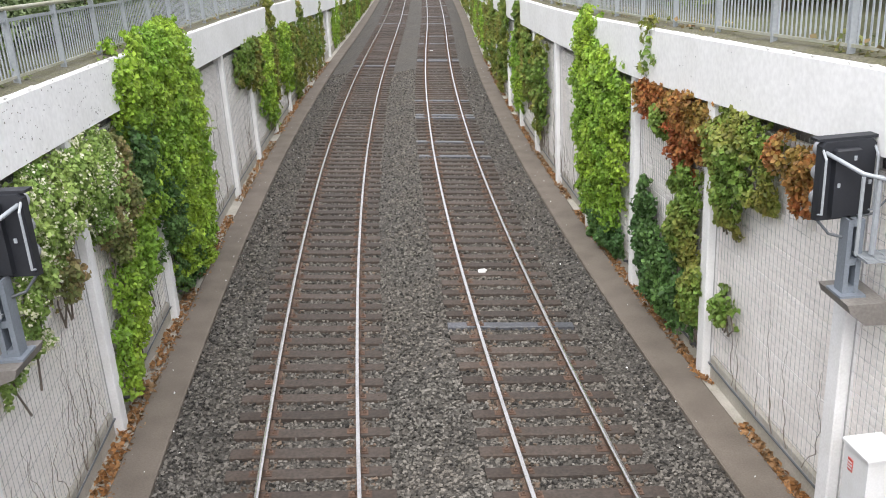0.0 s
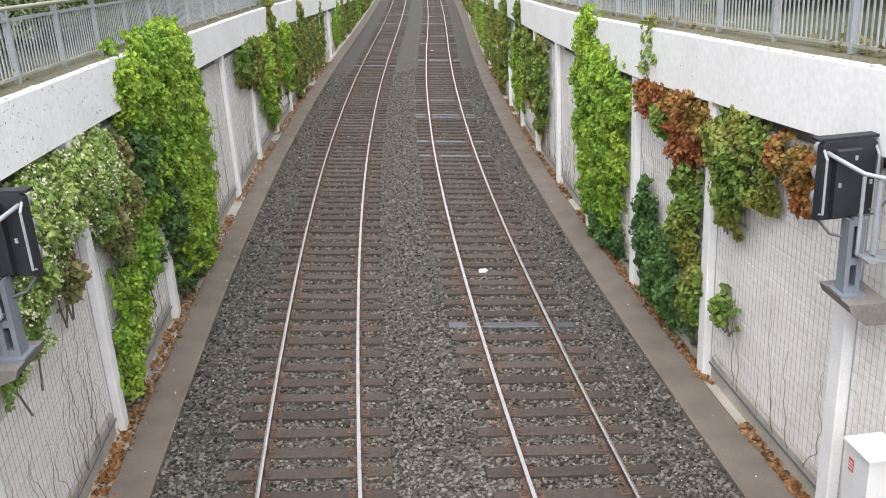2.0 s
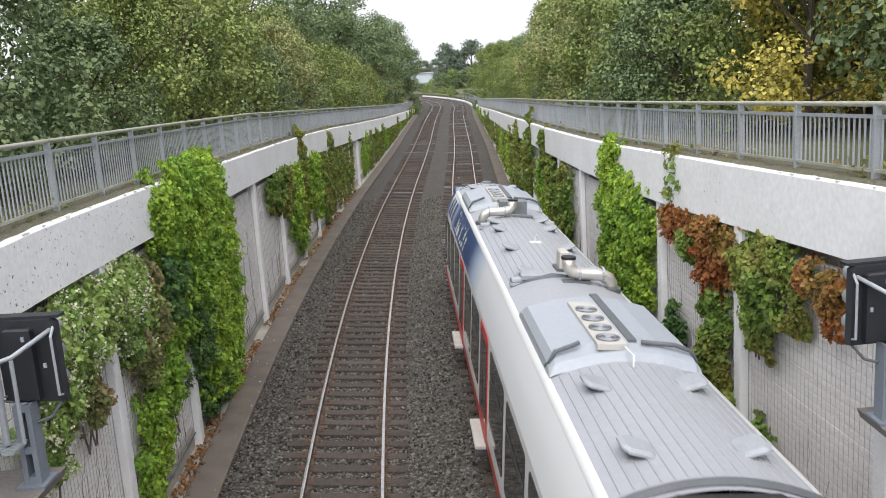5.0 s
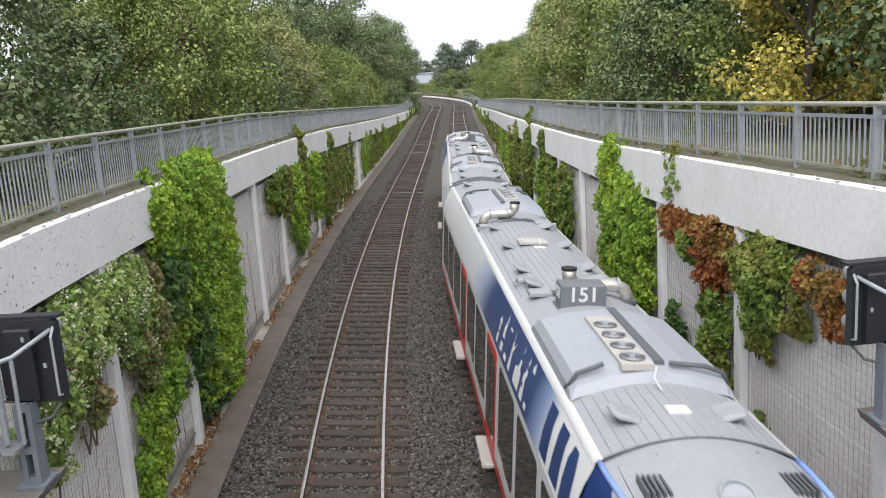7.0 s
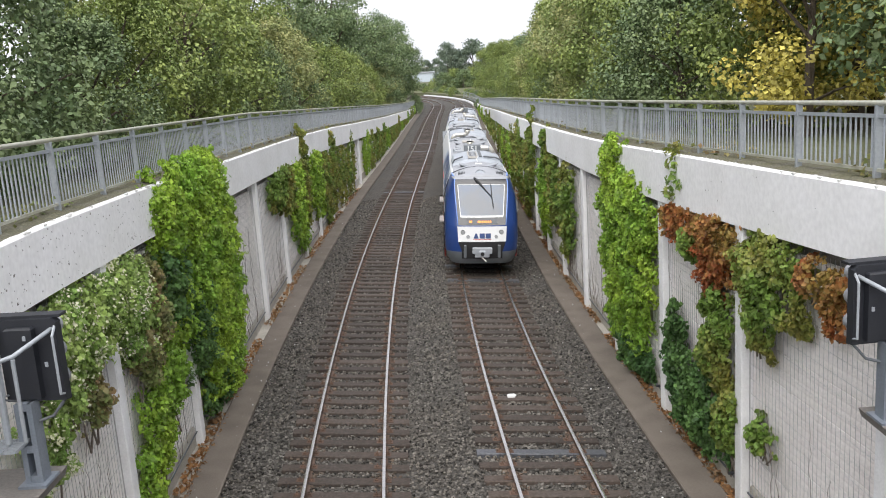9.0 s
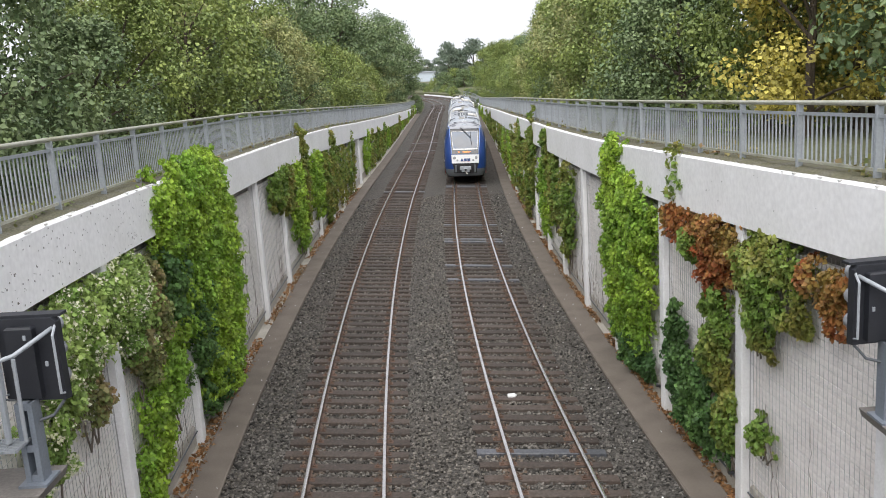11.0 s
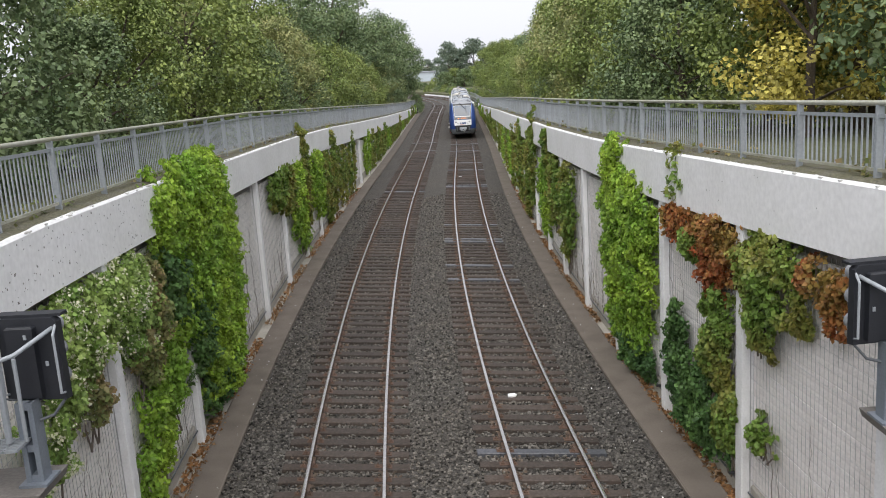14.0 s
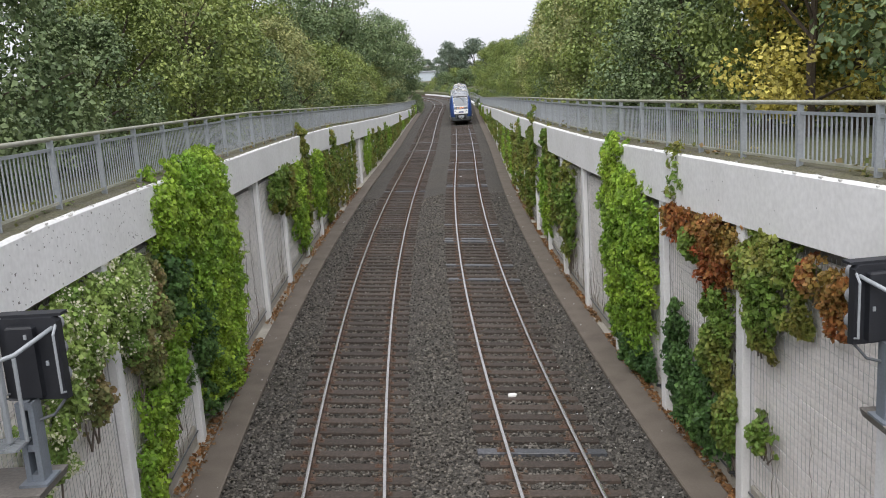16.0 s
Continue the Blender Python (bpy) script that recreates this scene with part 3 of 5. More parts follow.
def build_railing(side, face, top, first, zt, zb):
    """Steel railing on the ledge: flat posts, round handrail, two flat rails, balusters."""
    rail = empty("railing", label="grey galvanised steel railing with vertical balusters on the white edge beam", category="railing")
    o = face + side * 0.27
    ys = steps(first - 4 * BAY, first + 76 * BAY, BAY)
    near = [y for y in ys if y < 62]
    s = Shape()
    s.tube([at(o, y, zt(y)) for y in ys], 0.034, 8)
    part("handrail", s, M_HANDRAIL, rail, "round handrail stained greenish", smooth=True)
    for dz, h, mt, lab in ((-0.14, 0.035, M_GALV, ""), (None, 0.03, M_HANDRAIL, "mossy lower rail")):
        s = Shape()
        run(s, lambda y: (lambda z: [(o - 0.02, z - h), (o + 0.02, z - h), (o + 0.02, z + h * 0.3), (o - 0.02, z + h * 0.3)])(zt(y) + dz if dz else zb(y) + 0.10), ys)
        fix(part("crossbar", s, mt, rail, lab))
    for y in ys:
        m = pose_at(o, y)
        s = Shape()
        s.box(-0.045, 0.045, -0.022, 0.022, zb(y) - 0.06, zt(y) - 0.02, m)
        s.box(-0.075, 0.075, -0.06, 0.06, zb(y) - 0.07, zb(y) - 0.045, m)
        part("post", s, M_GALV, rail)
    # balusters: near ones single, far ones together
    bar = Shape()
    bar.box(-0.006, 0.006, -0.0175, 0.0175, 0, 1)
    proto = part("baluster", bar, M_BALUSTER, rail)
    me = proto.data
    bpy.data.objects.remove(proto)
    far = Shape()
    for y in ys[:-1]:
        n = 16
        for k in range(1, n):
            yy = y + BAY * k / n
            lo, hi = zb(yy) + 0.10, zt(yy) - 0.15
            if 2 < y < 38:
                piece("baluster", me, pose_at(o, yy, lo) @ Matrix.Diagonal((1, 1, hi - lo, 1)), rail)
            else:
                far.box(-0.006, 0.006, -0.018, 0.018, lo, hi, pose_at(o, yy))
    tagged(part("baluster", far, M_BALUSTER, rail), kind="stuff")
    # ledge of soil and moss behind the beam's edge
    s = Shape()
    rnd = random.Random(3 + side)
    rings = []
    for y in steps(-10, END, 0.5):
        rings.append([at(face + side * d, y, top(y) + e + rnd.uniform(-0.015, 0.02)) for d, e in ((0.06, -0.01), (0.14, 0.025), (0.3, 0.045), (0.5, 0.05), (0.72, 0.02), (0.95, -0.03))])
    s.loft(rings)
    tagged(part("moss_ledge", s, M_MOSS), "mossy dirt ledge under the railing", "moss", kind="stuff")


LZT = table([-20, 13.4, 30, 61, 87, 125, 165, 200], [8.0, 7.05, 6.56, 5.28, 4.18, 2.72, 1.5, 1.3])
LZB = lambda y: LT(y) + 0.05
RZT = table([-20, 10.5, 25, 45.6, 61, 87, 125, 165, 200], [8.1, 6.96, 6.44, 5.75, 5.18, 4.15, 2.66, 1.5, 1.3])
RZB = lambda y: RT(y) + 0.05

build_ground()
build_ballast()
build_ducts()
build_track(-2.0, "straight ballasted track with wooden sleepers, empty", 21, 0.02)
build_track(2.0, "ballasted track with dark wooden sleepers used by the railcar", 22, 0.06)
for side, face, top, bottom in SIDES:
    build_wall(side, face, top, bottom)
build_railing(-1, LEFT, LT, 13.35, LZT, LZB)
build_railing(1, RIGHT, RT, 10.45, RZT, RZB)


# ---- the railcar ----
def band_material():
    """Livery along the cantrail: white, then navy that fades out again."""
    m = mat("livery_band", (0.74, 0.75, 0.76), 0.35, vary=0.02)
    n, l = m.node_tree.nodes, m.node_tree.links
    co, sep, ramp = n.new("ShaderNodeTexCoord"), n.new("ShaderNodeSeparateXYZ"), n.new("ShaderNodeValToRGB")
    k = n.new("ShaderNodeMapRange")
    k.inputs[1].default_value, k.inputs[2].default_value = -13.5, 8.5
    l.new(co.outputs["Object"], sep.inputs[0])
    l.new(sep.outputs["Y"], k.inputs[0])
    l.new(k.outputs[0], ramp.inputs[0])
    e = ramp.color_ramp.elements
    stops = [(-13.5, (0.66, 0.67, 0.68)), (-2.6, (0.62, 0.64, 0.68)), (-1.2, (0.35, 0.42, 0.56)), (0.2, (0.022, 0.052, 0.165)), (5.4, (0.022, 0.052, 0.165)),
             (6.1, (0.20, 0.28, 0.47)), (6.9, (0.68, 0.69, 0.70)), (8.5, (0.68, 0.69, 0.70))]
    while len(e) < len(stops):
        e.new(0.5)
    for el, (y, c) in zip(e, stops):
        el.position, el.color = (y + 13.5) / 22.0, (*c, 1)
    l.new(ramp.outputs[0], n["Principled BSDF"].inputs["Base Color"])
    return m


M_BAND = band_material()
SEAM = 8.45


def lettering(name, text, size, m, material, parent, depth=0.004):
    cu = bpy.data.curves.new(name, "FONT")
    cu.body, cu.size, cu.extrude, cu.align_x, cu.align_y, cu.offset = text, size, depth, "CENTER", "CENTER", 0.006
    tmp = new(name + "_curve", cu)
    me = bpy.data.meshes.new_from_object(tmp.evaluated_get(bpy.context.evaluated_depsgraph_get()))
    bpy.data.objects.remove(tmp)
    me.materials.clear()
    me.materials.append(material)
    ob = new(name, me)
    ob.parent, ob.matrix_local = parent, m
    return ob


def roof_z(x):
    return 3.55 + 0.23 * (1 - (x / 1.02) ** 2)


def build_cab(car):
    # height, half-breadth, half-breadth of the flat front, foremost y
    levels = [(0.46, 1.18, 0.80, 10.86), (0.68, 1.29, 0.74, 11.05), (0.95, 1.35, 0.74, 11.12), (1.32, 1.375, 0.87, 11.11), (1.86, 1.375, 0.90, 10.98), (1.90, 1.375, 0.88, 10.965), (2.2, 1.372, 0.90, 10.80),
              (2.5, 1.36, 0.93, 10.62), (2.85, 1.32, 0.96, 10.40), (3.1, 1.24, 0.98, 10.22), (3.32, 1.17, 0.99, 10.05), (3.46, 1.11, 0.97, 9.90), (3.52, 1.06, 0.93, 9.76)]

    def plan(w, f, yf):
        h = [(w * a, SEAM + (yf - 0.8 - SEAM) * u) for u, a in ((0, 1), (0.4, 1), (0.7, 0.996), (1, 0.985))]
        e = 0.95 * w
        h += [(e, yf - 0.40), (f + 0.5 * (e - f), yf - 0.15), (f, yf - 0.06), (f * 0.5, yf - 0.015), (0, yf)]
        return [(-x, y) for x, y in h] + [(x, y) for x, y in h[-2::-1]]

    grid = [[Vector((x, y, z)) for x, y in plan(w, f, yf)] for z, w, f, yf in levels]
    group = {}
    for i in range(len(levels) - 1):
        for k in range(16):
            kk = min(k, 15 - k)
            z = levels[i][0]
            front = kk >= 6
            if z >= 3.45 and kk >= 3:
                g = "roof_lip"
            elif z < 0.6 or (not front and z < 0.9):
                g = "bumper"
            elif front and z < 1.3:
                g = "coupler_recess"
            elif front and z < 1.86:
                g = "front_panel"
            elif front and z < 3.46 and i >= 5:
                g = "windscreen"
            elif kk == 0 and z < 2.75 or kk == 1 and z < 1.8:
                g = "cab_side"
            else:
                g = "cab_shell"
            group.setdefault(g, Shape()).add([grid[i][k], grid[i][k + 1], grid[i + 1][k + 1], grid[i + 1][k]], [(0, 1, 2, 3)])
    look_up = {"bumper": (M_T_BOX, "grey bumper skirt"), "coupler_recess": (M_T_BLACK, "black coupler recess"), "front_panel": (M_T_WHITE, "white front panel"),
               "windscreen": (M_SCREEN, "large black-framed windscreen"), "cab_side": (M_T_WHITE, ""), "roof_lip": (M_T_ROOF, "grey roof edge over the windscreen"), "cab_shell": (M_T_BLUE, "blue painted cab shell")}
    made = {}
    for g, s in group.items():
        ob = part(g, s, look_up[g][0], car, look_up[g][1], smooth=True)
        bm = bmesh.new()
        bm.from_mesh(ob.data)
        bmesh.ops.remove_doubles(bm, verts=bm.verts, dist=0.0005)
        bmesh.ops.recalc_face_normals(bm, faces=bm.faces)
        bm.to_mesh(ob.data)
        bm.free()
        made[g] = ob
    # roof cap over the cab
    top = grid[-1]
    s = Shape()
    rings = []
    for k in range(9):
        a, b = top[k], top[16 - k]
        crown = 0.28 * (1 - (k / 8) ** 1.6)
        rings.append([(a.x + (b.x - a.x) * j / 8, (a.y + b.y) / 2, 3.5 + crown * (1 - (2 * j / 8 - 1) ** 2)) for j in range(9)])
    s.loft(rings)
    cap = fix(part("cab_roof", s, M_T_ROOF, car, "grey domed cab roof", smooth=True))
    # light edge along the roof
    for sgn in (0, 1):
        s = Shape()
        ks = range(0, 5) if sgn == 0 else range(16, 11, -1)
        s.tube([top[k] + Vector((0, 0, 0.0)) for k in ks], 0.035, 6)
        part("edge_stripe", s, M_T_LIGHT, made["cab_shell"], smooth=True)
    # pillars beside the screen
    for sgn in (6, 10):
        s = Shape()
        s.tube([grid[i][sgn] + Vector((0, 0.0, 0)) for i in range(5, 12)], 0.022, 6)
        part("edge_stripe", s, M_T_LIGHT, made["cab_shell"], smooth=True)

    def on_front(x, z):
        """A place just before the front, x to the side and z up."""
        zs = [v[0] for v in levels]
        w, f, yf = (float(np.interp(z, zs, [v[c] for v in levels])) for c in (1, 2, 3))
        e = 0.95 * w
        return Vector((x, float(np.interp(abs(x), [0, f * 0.5, f, f + 0.5 * (e - f), e], [yf, yf - 0.015, yf - 0.06, yf - 0.15, yf - 0.40])) + 0.010, z))

    ws = made["windscreen"]
    # blind area laid on the screen, coloured like the sky mirrored there
    s = Shape()
    zs = steps(2.2, 3.28, 0.09)
    half = lambda z: 0.78 + 0.09 * (z - 2.2) / 1.08
    s.loft([[on_front(half(z) * (j / 4 - 1), z) for j in range(9)] for z in zs])
    part("sunblind", s, M_BLIND_SKY, ws, "pale sunblind area of the windscreen, reflected sky painted in its colour", smooth=True)
    lift = Vector((0, 0.006, 0))
    for z0, z1 in ((2.17, 2.235), (3.275, 3.29)):
        s = Shape()
        s.loft([[on_front(half(z) * (j / 4 - 1), z) + lift for j in range(9)] for z in (z0, z1)])
        part("frame_line", s, M_T_WHITE, ws)
    for sgn in (-1, 1):
        s = Shape()
        s.loft([[on_front(sgn * (half(z) + d), z) + lift for d in (-0.012, 0.012)] for z in zs])
        part("frame_line", s, M_T_WHITE, ws)
    s = Shape()
    s.loft([[on_front(-0.56 + 1.12 * j / 6, z) + Vector((0, 0.004, 0)) for j in range(7)] for z in (1.95, 2.11)])
    disp = part("destination_display", s, M_T_DARK, ws, "dark destination display with amber signs")
    for a, b in ((0.36, 0.47), (0.12, 0.16), (0.03, 0.10), (-0.05, 0.01), (-0.13, -0.07), (-0.19, -0.15), (-0.27, -0.21), (-0.34, -0.29)):
        s = Shape()
        s.loft([[on_front(a + (b - a) * j / 2, z) + Vector((0, 0.012, 0)) for j in range(3)] for z in (1.995, 2.065)])
        part("display_bar", s, M_DISPLAY, disp)
    # wiper
    s = Shape()
    out = lambda x, z, d=0.05: on_front(x, z) + Vector((0, d, 0))
    s.tube([out(0.25, 3.5, 0.02), out(0.18, 3.42, 0.07), out(-0.34, 2.92)], [0.035, 0.022, 0.016], 6)
    s.tube([out(0.20, 3.5, 0.02), out(0.10, 3.42, 0.06), out(-0.37, 2.88)], 0.011, 6)
    s.tube([out(-0.36, 3.3, 0.03), out(-0.38, 2.9, 0.04), out(-0.43, 2.5, 0.03)], 0.015, 6)
    part("wiper", s, M_T_BLACK, ws, "black windscreen wiper")
    # lamps on the white panel
    fp = made["front_panel"]
    for x in (-0.70, 0.70):
        for xx, z, r, nm in ((x, 1.66, 0.085, "tail_lamp"), (x * 0.73, 1.50, 0.062, "headlight")):
            p = on_front(xx, z)
            s = Shape()
            s.tube([p - Vector((0, 0.03, 0)), p + Vector((0, 0.015, 0))], r, 14)
            ring = part("lamp_housing", s, M_T_DARK, fp)
            s = Shape()
            s.tube([p + Vector((0, 0.012, 0)), p + Vector((0, 0.022, 0))], r * 0.8, 12)
            part(nm, s, M_LENS, ring, "clear grey lamp lens")
    # operator's mark as plain slabs
    for j, x in enumerate((0.22, 0.0, -0.22)):
        s = Shape()
        w = 0.095
        top_w = w * 0.3 if j == 0 else w
        s.loft([[on_front(x - w, 1.44), on_front(x + w, 1.44)], [on_front(x - top_w, 1.62), on_front(x + top_w, 1.62)]])
        part("mark_bar", s, M_T_NAVY, fp)
    s = Shape()
    s.loft([[on_front(-0.32 + 0.64 * j / 4, z) for j in range(5)] for z in (1.395, 1.412)])
    part("mark_line", s, M_T_RED, fp)
    # coupler
    cr = made["coupler_recess"]
    s = Shape()
    s.box(-0.36, 0.36, 10.95, 11.22, 0.90, 1.12, None, 0.03)
    s.box(-0.26, 0.26, 10.95, 11.20, 0.76, 0.90)
    s.box(-0.11, 0.11, 11.2, 11.35, 0.82, 1.02, None, 0.03)
    cp = part("coupler", s, M_T_VENT, cr, "grey automatic coupler head")
    s = Shape()
    s.tube([(0, 11.34, 0.92), (0, 11.39, 0.92)], 0.07, 12)
    part("coupler_cone", s, M_T_BLACK, cp)
    s = Shape()
    s.tube([(0.05, 11.22, 0.80), (-0.15, 11.3, 0.62)], 0.025, 6)
    part("hose", s, M_T_PIPE, cp)
    for x in (-0.62, 0.62):
        s = Shape()
        s.box(x - 0.05, x + 0.05, 10.95, 11.15, 0.74, 1.2, None, 0.02)
        part("buffer_block", s, M_T_DARK, cr)
    # roof lamp ring and louvres
    zr = lambda y: 3.5 + 0.28 * (1 - ((y - SEAM) / 1.3) ** 1.6)
    s = Shape()
    yc = 9.52
    s.tube([(0.17 * math.cos(a), yc + 0.16 * math.sin(a), 3.66 - 0.085 * math.sin(a)) for a in [2 * math.pi * j / 20 for j in range(21)]], 0.022, 6)
    part("roof_lamp", s, M_T_VENT, cap)
    s = Shape()
    s.tube([(0, yc - 0.04, 3.58), (0, yc, 3.655)], 0.15, 18)
    part("roof_lamp_glass", s, M_T_AC, cap)
    for x in (-0.72, 0.72):
        s = Shape()
        for j in range(5):
            s.box(x - 0.13 + 0.055 * j, x - 0.105 + 0.055 * j, 9.02, 9.42, 3.42, 3.655, None)
        part("louvre", s, M_T_DARK, cap)
        s = Shape()
        for (xa, ya), (xb, yb) in zip([(-0.2, 8.65), (0.2, 8.65), (0.2, 9.4), (-0.2, 9.4)], [(0.2, 8.65), (0.2, 9.4), (-0.2, 9.4), (-0.2, 8.65)]):
            f = lambda px, py: (x + px, py, zr(py) - 0.30 * ((x + px) / 1.07) ** 2 * (1 - ((py - SEAM) / 1.3) ** 1.6) + 0.004)
            s.tube([f(xa, ya), f(xb, yb)], 0.007, 4)
        part("hatch_line", s, M_T_DARK, cap)
    # side windows of the cab
    for sx in (-1, 1):
        s = Shape()
        out = [(8.75, 1.15), (9.3, 1.15), (9.75, 1.5), (9.75, 2.2), (9.6, 2.6), (8.75, 2.6)]
        n = len(out)
        s.add([(sx * 1.36, y, z) for y, z in out] + [(sx * 1.387, y, z) for y, z in out],
              [tuple(range(n)), tuple(range(n, 2 * n))] + [(k, (k + 1) % n, n + (k + 1) % n, n + k) for k in range(n)])
        fix(part("window", s, M_GLASS, car))


def build_car(number, label, front):
    car = empty("railcar", label=label, category="train", group="coaches of the train")
    y0, y1 = -13.45, SEAM
    ys = steps(y0, y1, 1.0)
    for sx in (-1, 1):
        s = Shape()
        s.loft([[(sx * x, y, z) for x, z in ((1.30, 0.50), (1.36, 0.56), (1.375, 0.8), (1.378, 1.8), (1.375, 2.75))] for y in ys])
        wall = fix(part("side_wall", s, M_T_WHITE, car, "white painted body side", smooth=True))
        s = Shape()
        s.loft([[(sx * x, y, z) for x, z in ((1.375, 2.752), (1.31, 3.0), (1.22, 3.25), (1.12, 3.45))] for y in ys])
        band = fix(part("livery_band", s, M_BAND, car, "navy and white cantrail band with pale silhouettes", smooth=True))
        s = Shape()
        s.loft([[(sx * x, y, z) for x, z in ((1.12, 3.452), (1.10, 3.52), (1.02, 3.552))] for y in ys])
        fix(part("roof_edge", s, M_T_WHITE, car, "", smooth=True))
        s = Shape()
        s.loft([[(sx * x, y, z) for x, z in ((1.316, 0.515), (1.372, 0.57), (1.382, 0.78))] for y in steps(y0, 9.9, 1.0)])
        fix(part("red_stripe", s, M_T_RED, car))

        def on_band(y, v, lift=0.006):
            z = 2.76 + 0.68 * v
            x = float(np.interp(z, [2.75, 3.0, 3.25, 3.45], [1.375, 1.31, 1.22, 1.12]))
            return Vector((sx * (x + lift), y, z + lift * 0.4))

        # the operator's mark: three plain slanted slabs
        for k, yc in enumerate((7.95, 7.35, 6.65)):
            s = Shape()
            a = 0.10 if k == 0 else 0.2
            rows = [(0.08, 0.24), (0.4, 0.22), (0.7, 0.20), (0.92, a)]
            s.loft([[on_band(yc - 0.28 * (v - 0.5) - w, v), on_band(yc - 0.28 * (v - 0.5) + w, v)] for v, w in rows])
            part("mark_bar", s, M_T_NAVY, band)
        # skyline silhouettes
        shapes = [[(0.0, 0.10), (0.0, 0.85), (0.07, 0.97), (0.14, 0.85), (0.14, 0.10)], [(0, 0.1), (0.05, 0.5), (0, 0.6), (0.1, 0.95), (0.13, 0.6), (0.2, 0.55), (0.2, 0.1)],
                  [(0, 0.1), (0, 0.45), (0.1, 0.5), (0.16, 0.95), (0.22, 0.5), (0.4, 0.42), (0.4, 0.1)], [(0.12, 0.1), (0.16, 0.5), (0.0, 0.75), (0.18, 0.6), (0.32, 0.9), (0.26, 0.5), (0.3, 0.1)],
                  [(0, 0.1), (0.02, 0.8), (0.2, 0.8), (0.22, 0.1)], [(0, 0.1), (0.02, 0.6), (0.1, 0.95), (0.18, 0.6), (0.2, 0.1)], [(0.05, 0.1), (0.08, 0.55), (0, 0.55), (0.13, 0.7), (0.26, 0.55), (0.18, 0.55), (0.2, 0.1)]]
        yc = 5.2
        for k, sh in enumerate(shapes):
            s = Shape()
            pts = [on_band(yc - u * 1.25 - 0.25 * (v - 0.5), v) for u, v in sh]
            s.add(pts, [tuple(range(len(pts)))])
            part("silhouette", s, M_T_WHITE, band)
            yc -= (0.35, 0.42, 0.75, 0.62, 0.5, 0.5, 0.5)[k]
        # windows and doors
        def panel(name, ya, yb, za, zb, mt, x=1.376, th=0.014, parent=car, label=""):
            s = Shape()
            c = 0.06
            out = [(ya + c, za), (yb - c, za), (yb, za + c), (yb, zb - c), (yb - c, zb), (ya + c, zb), (ya, zb - c), (ya, za + c)]
            n = len(out)
            s.add([(sx * x, y, z) for y, z in out] + [(sx * (x + th), y, z) for y, z in out],
                  [tuple(range(n)), tuple(range(n, 2 * n))] + [(k, (k + 1) % n, n + (k + 1) % n, n + k) for k in range(n)])
            return fix(part(name, s, mt, parent, label))

        for a, b in ((6.95, 8.2), (4.85, 6.55), (2.75, 4.45), (-1.35, 0.45), (-3.45, -1.75), (-7.75, -5.75), (-10.15, -8.15), (-12.55, -10.55)):
            w = panel("window", a, b, 1.12, 2.62, M_GLASS, label="dark tinted window")
            if b < 4:
                panel("transom", a + 0.05, b - 0.05, 2.16, 2.20, M_T_DARK, 1.389, 0.008, w)
        for a, b in ((0.85, 2.25), (-5.3, -3.85)):
            d = panel("door", a, b, 0.62, 2.68, M_T_RED, label="red double sliding door")
            for u, v in ((a + 0.12, (a + b) / 2 - 0.05), ((a + b) / 2 + 0.05, b - 0.12)):
                panel("door_window", u, v, 0.95, 2.5, M_GLASS, 1.389, 0.008, d)
            s = Shape()
            s.box(min(sx * 1.37, sx * 1.58), max(sx * 1.37, sx * 1.58), a + 0.05, b - 0.05, 0.50, 0.57, None, 0.015)
            part("door_step", s, M_T_FAN, d, "cream folding door step")
    # roof skin
    s = Shape()
    xs = [-1.02 + 2.04 * j / 12 for j in range(13)]
    s.loft([[(x, y, roof_z(x)) for x in xs] for y in ys])
    roof = fix(part("roof", s, M_T_ROOF, car, "grey ribbed train roof", smooth=True))
    s = Shape()
    for a, b in ((SEAM - 1.6, SEAM - 0.05), (SEAM - 13.3, SEAM - 6.6), (SEAM - 21.6, SEAM - 18.3)):
        for j in range(15):
            x = -0.91 + 0.13 * j
            s.box(x - 0.012, x + 0.012, a, b, roof_z(x) - 0.03, roof_z(x) + 0.010, None, 0.006)
    tagged(part("roof_rib", s, M_T_ROOF, roof), kind="stuff")
    s = Shape()
    s.tube([(x, SEAM, roof_z(x) + 0.004) for x in xs], 0.014, 5)
    part("seam", s, M_T_DARK, roof)

    def climate(d0, d1, hose):
        """A roof-mounted climate unit between two distances behind the seam."""
        ya, yb = SEAM - d1, SEAM - d0
        s = Shape()
        rings = []
        for y, k in ((ya, 0.0), (ya + 0.1, 0.6), (ya + 0.35, 1), (yb - 0.35, 1), (yb - 0.1, 0.6), (yb, 0.0)):
            e = 0.20 * k
            rings.append([(-1.04, y, 3.50), (-1.03, y, 3.56 + e * 0.6), (-0.95, y, 3.60 + e), (-0.5, y, 3.72 + e), (0, y, 3.775 + e), (0.5, y, 3.72 + e), (0.95, y, 3.60 + e), (1.03, y, 3.56 + e * 0.6), (1.04, y, 3.50)])
        s.loft(rings)
        unit = fix(part("climate_unit", s, M_T_AC, car, "pale grey roof climate unit with four fans", smooth=False))
        s = Shape()
        near = ya if hose < 0 else yb
        fx = 0.18 * hose
        s.box(fx - 0.20, fx + 0.20, min(near - 0.12 * hose, near - 2.3 * hose), max(near - 0.12 * hose, near - 2.3 * hose), 3.9, 3.982)
        deck = part("fan_deck", s, M_T_FAN, unit)
        s = Shape()
        gx = fx - 0.31 * hose
        s.box(gx - 0.06, gx + 0.06, ya + 0.3, yb - 0.25, 3.9, 3.985)
        part("grille", s, M_T_DARK, unit)
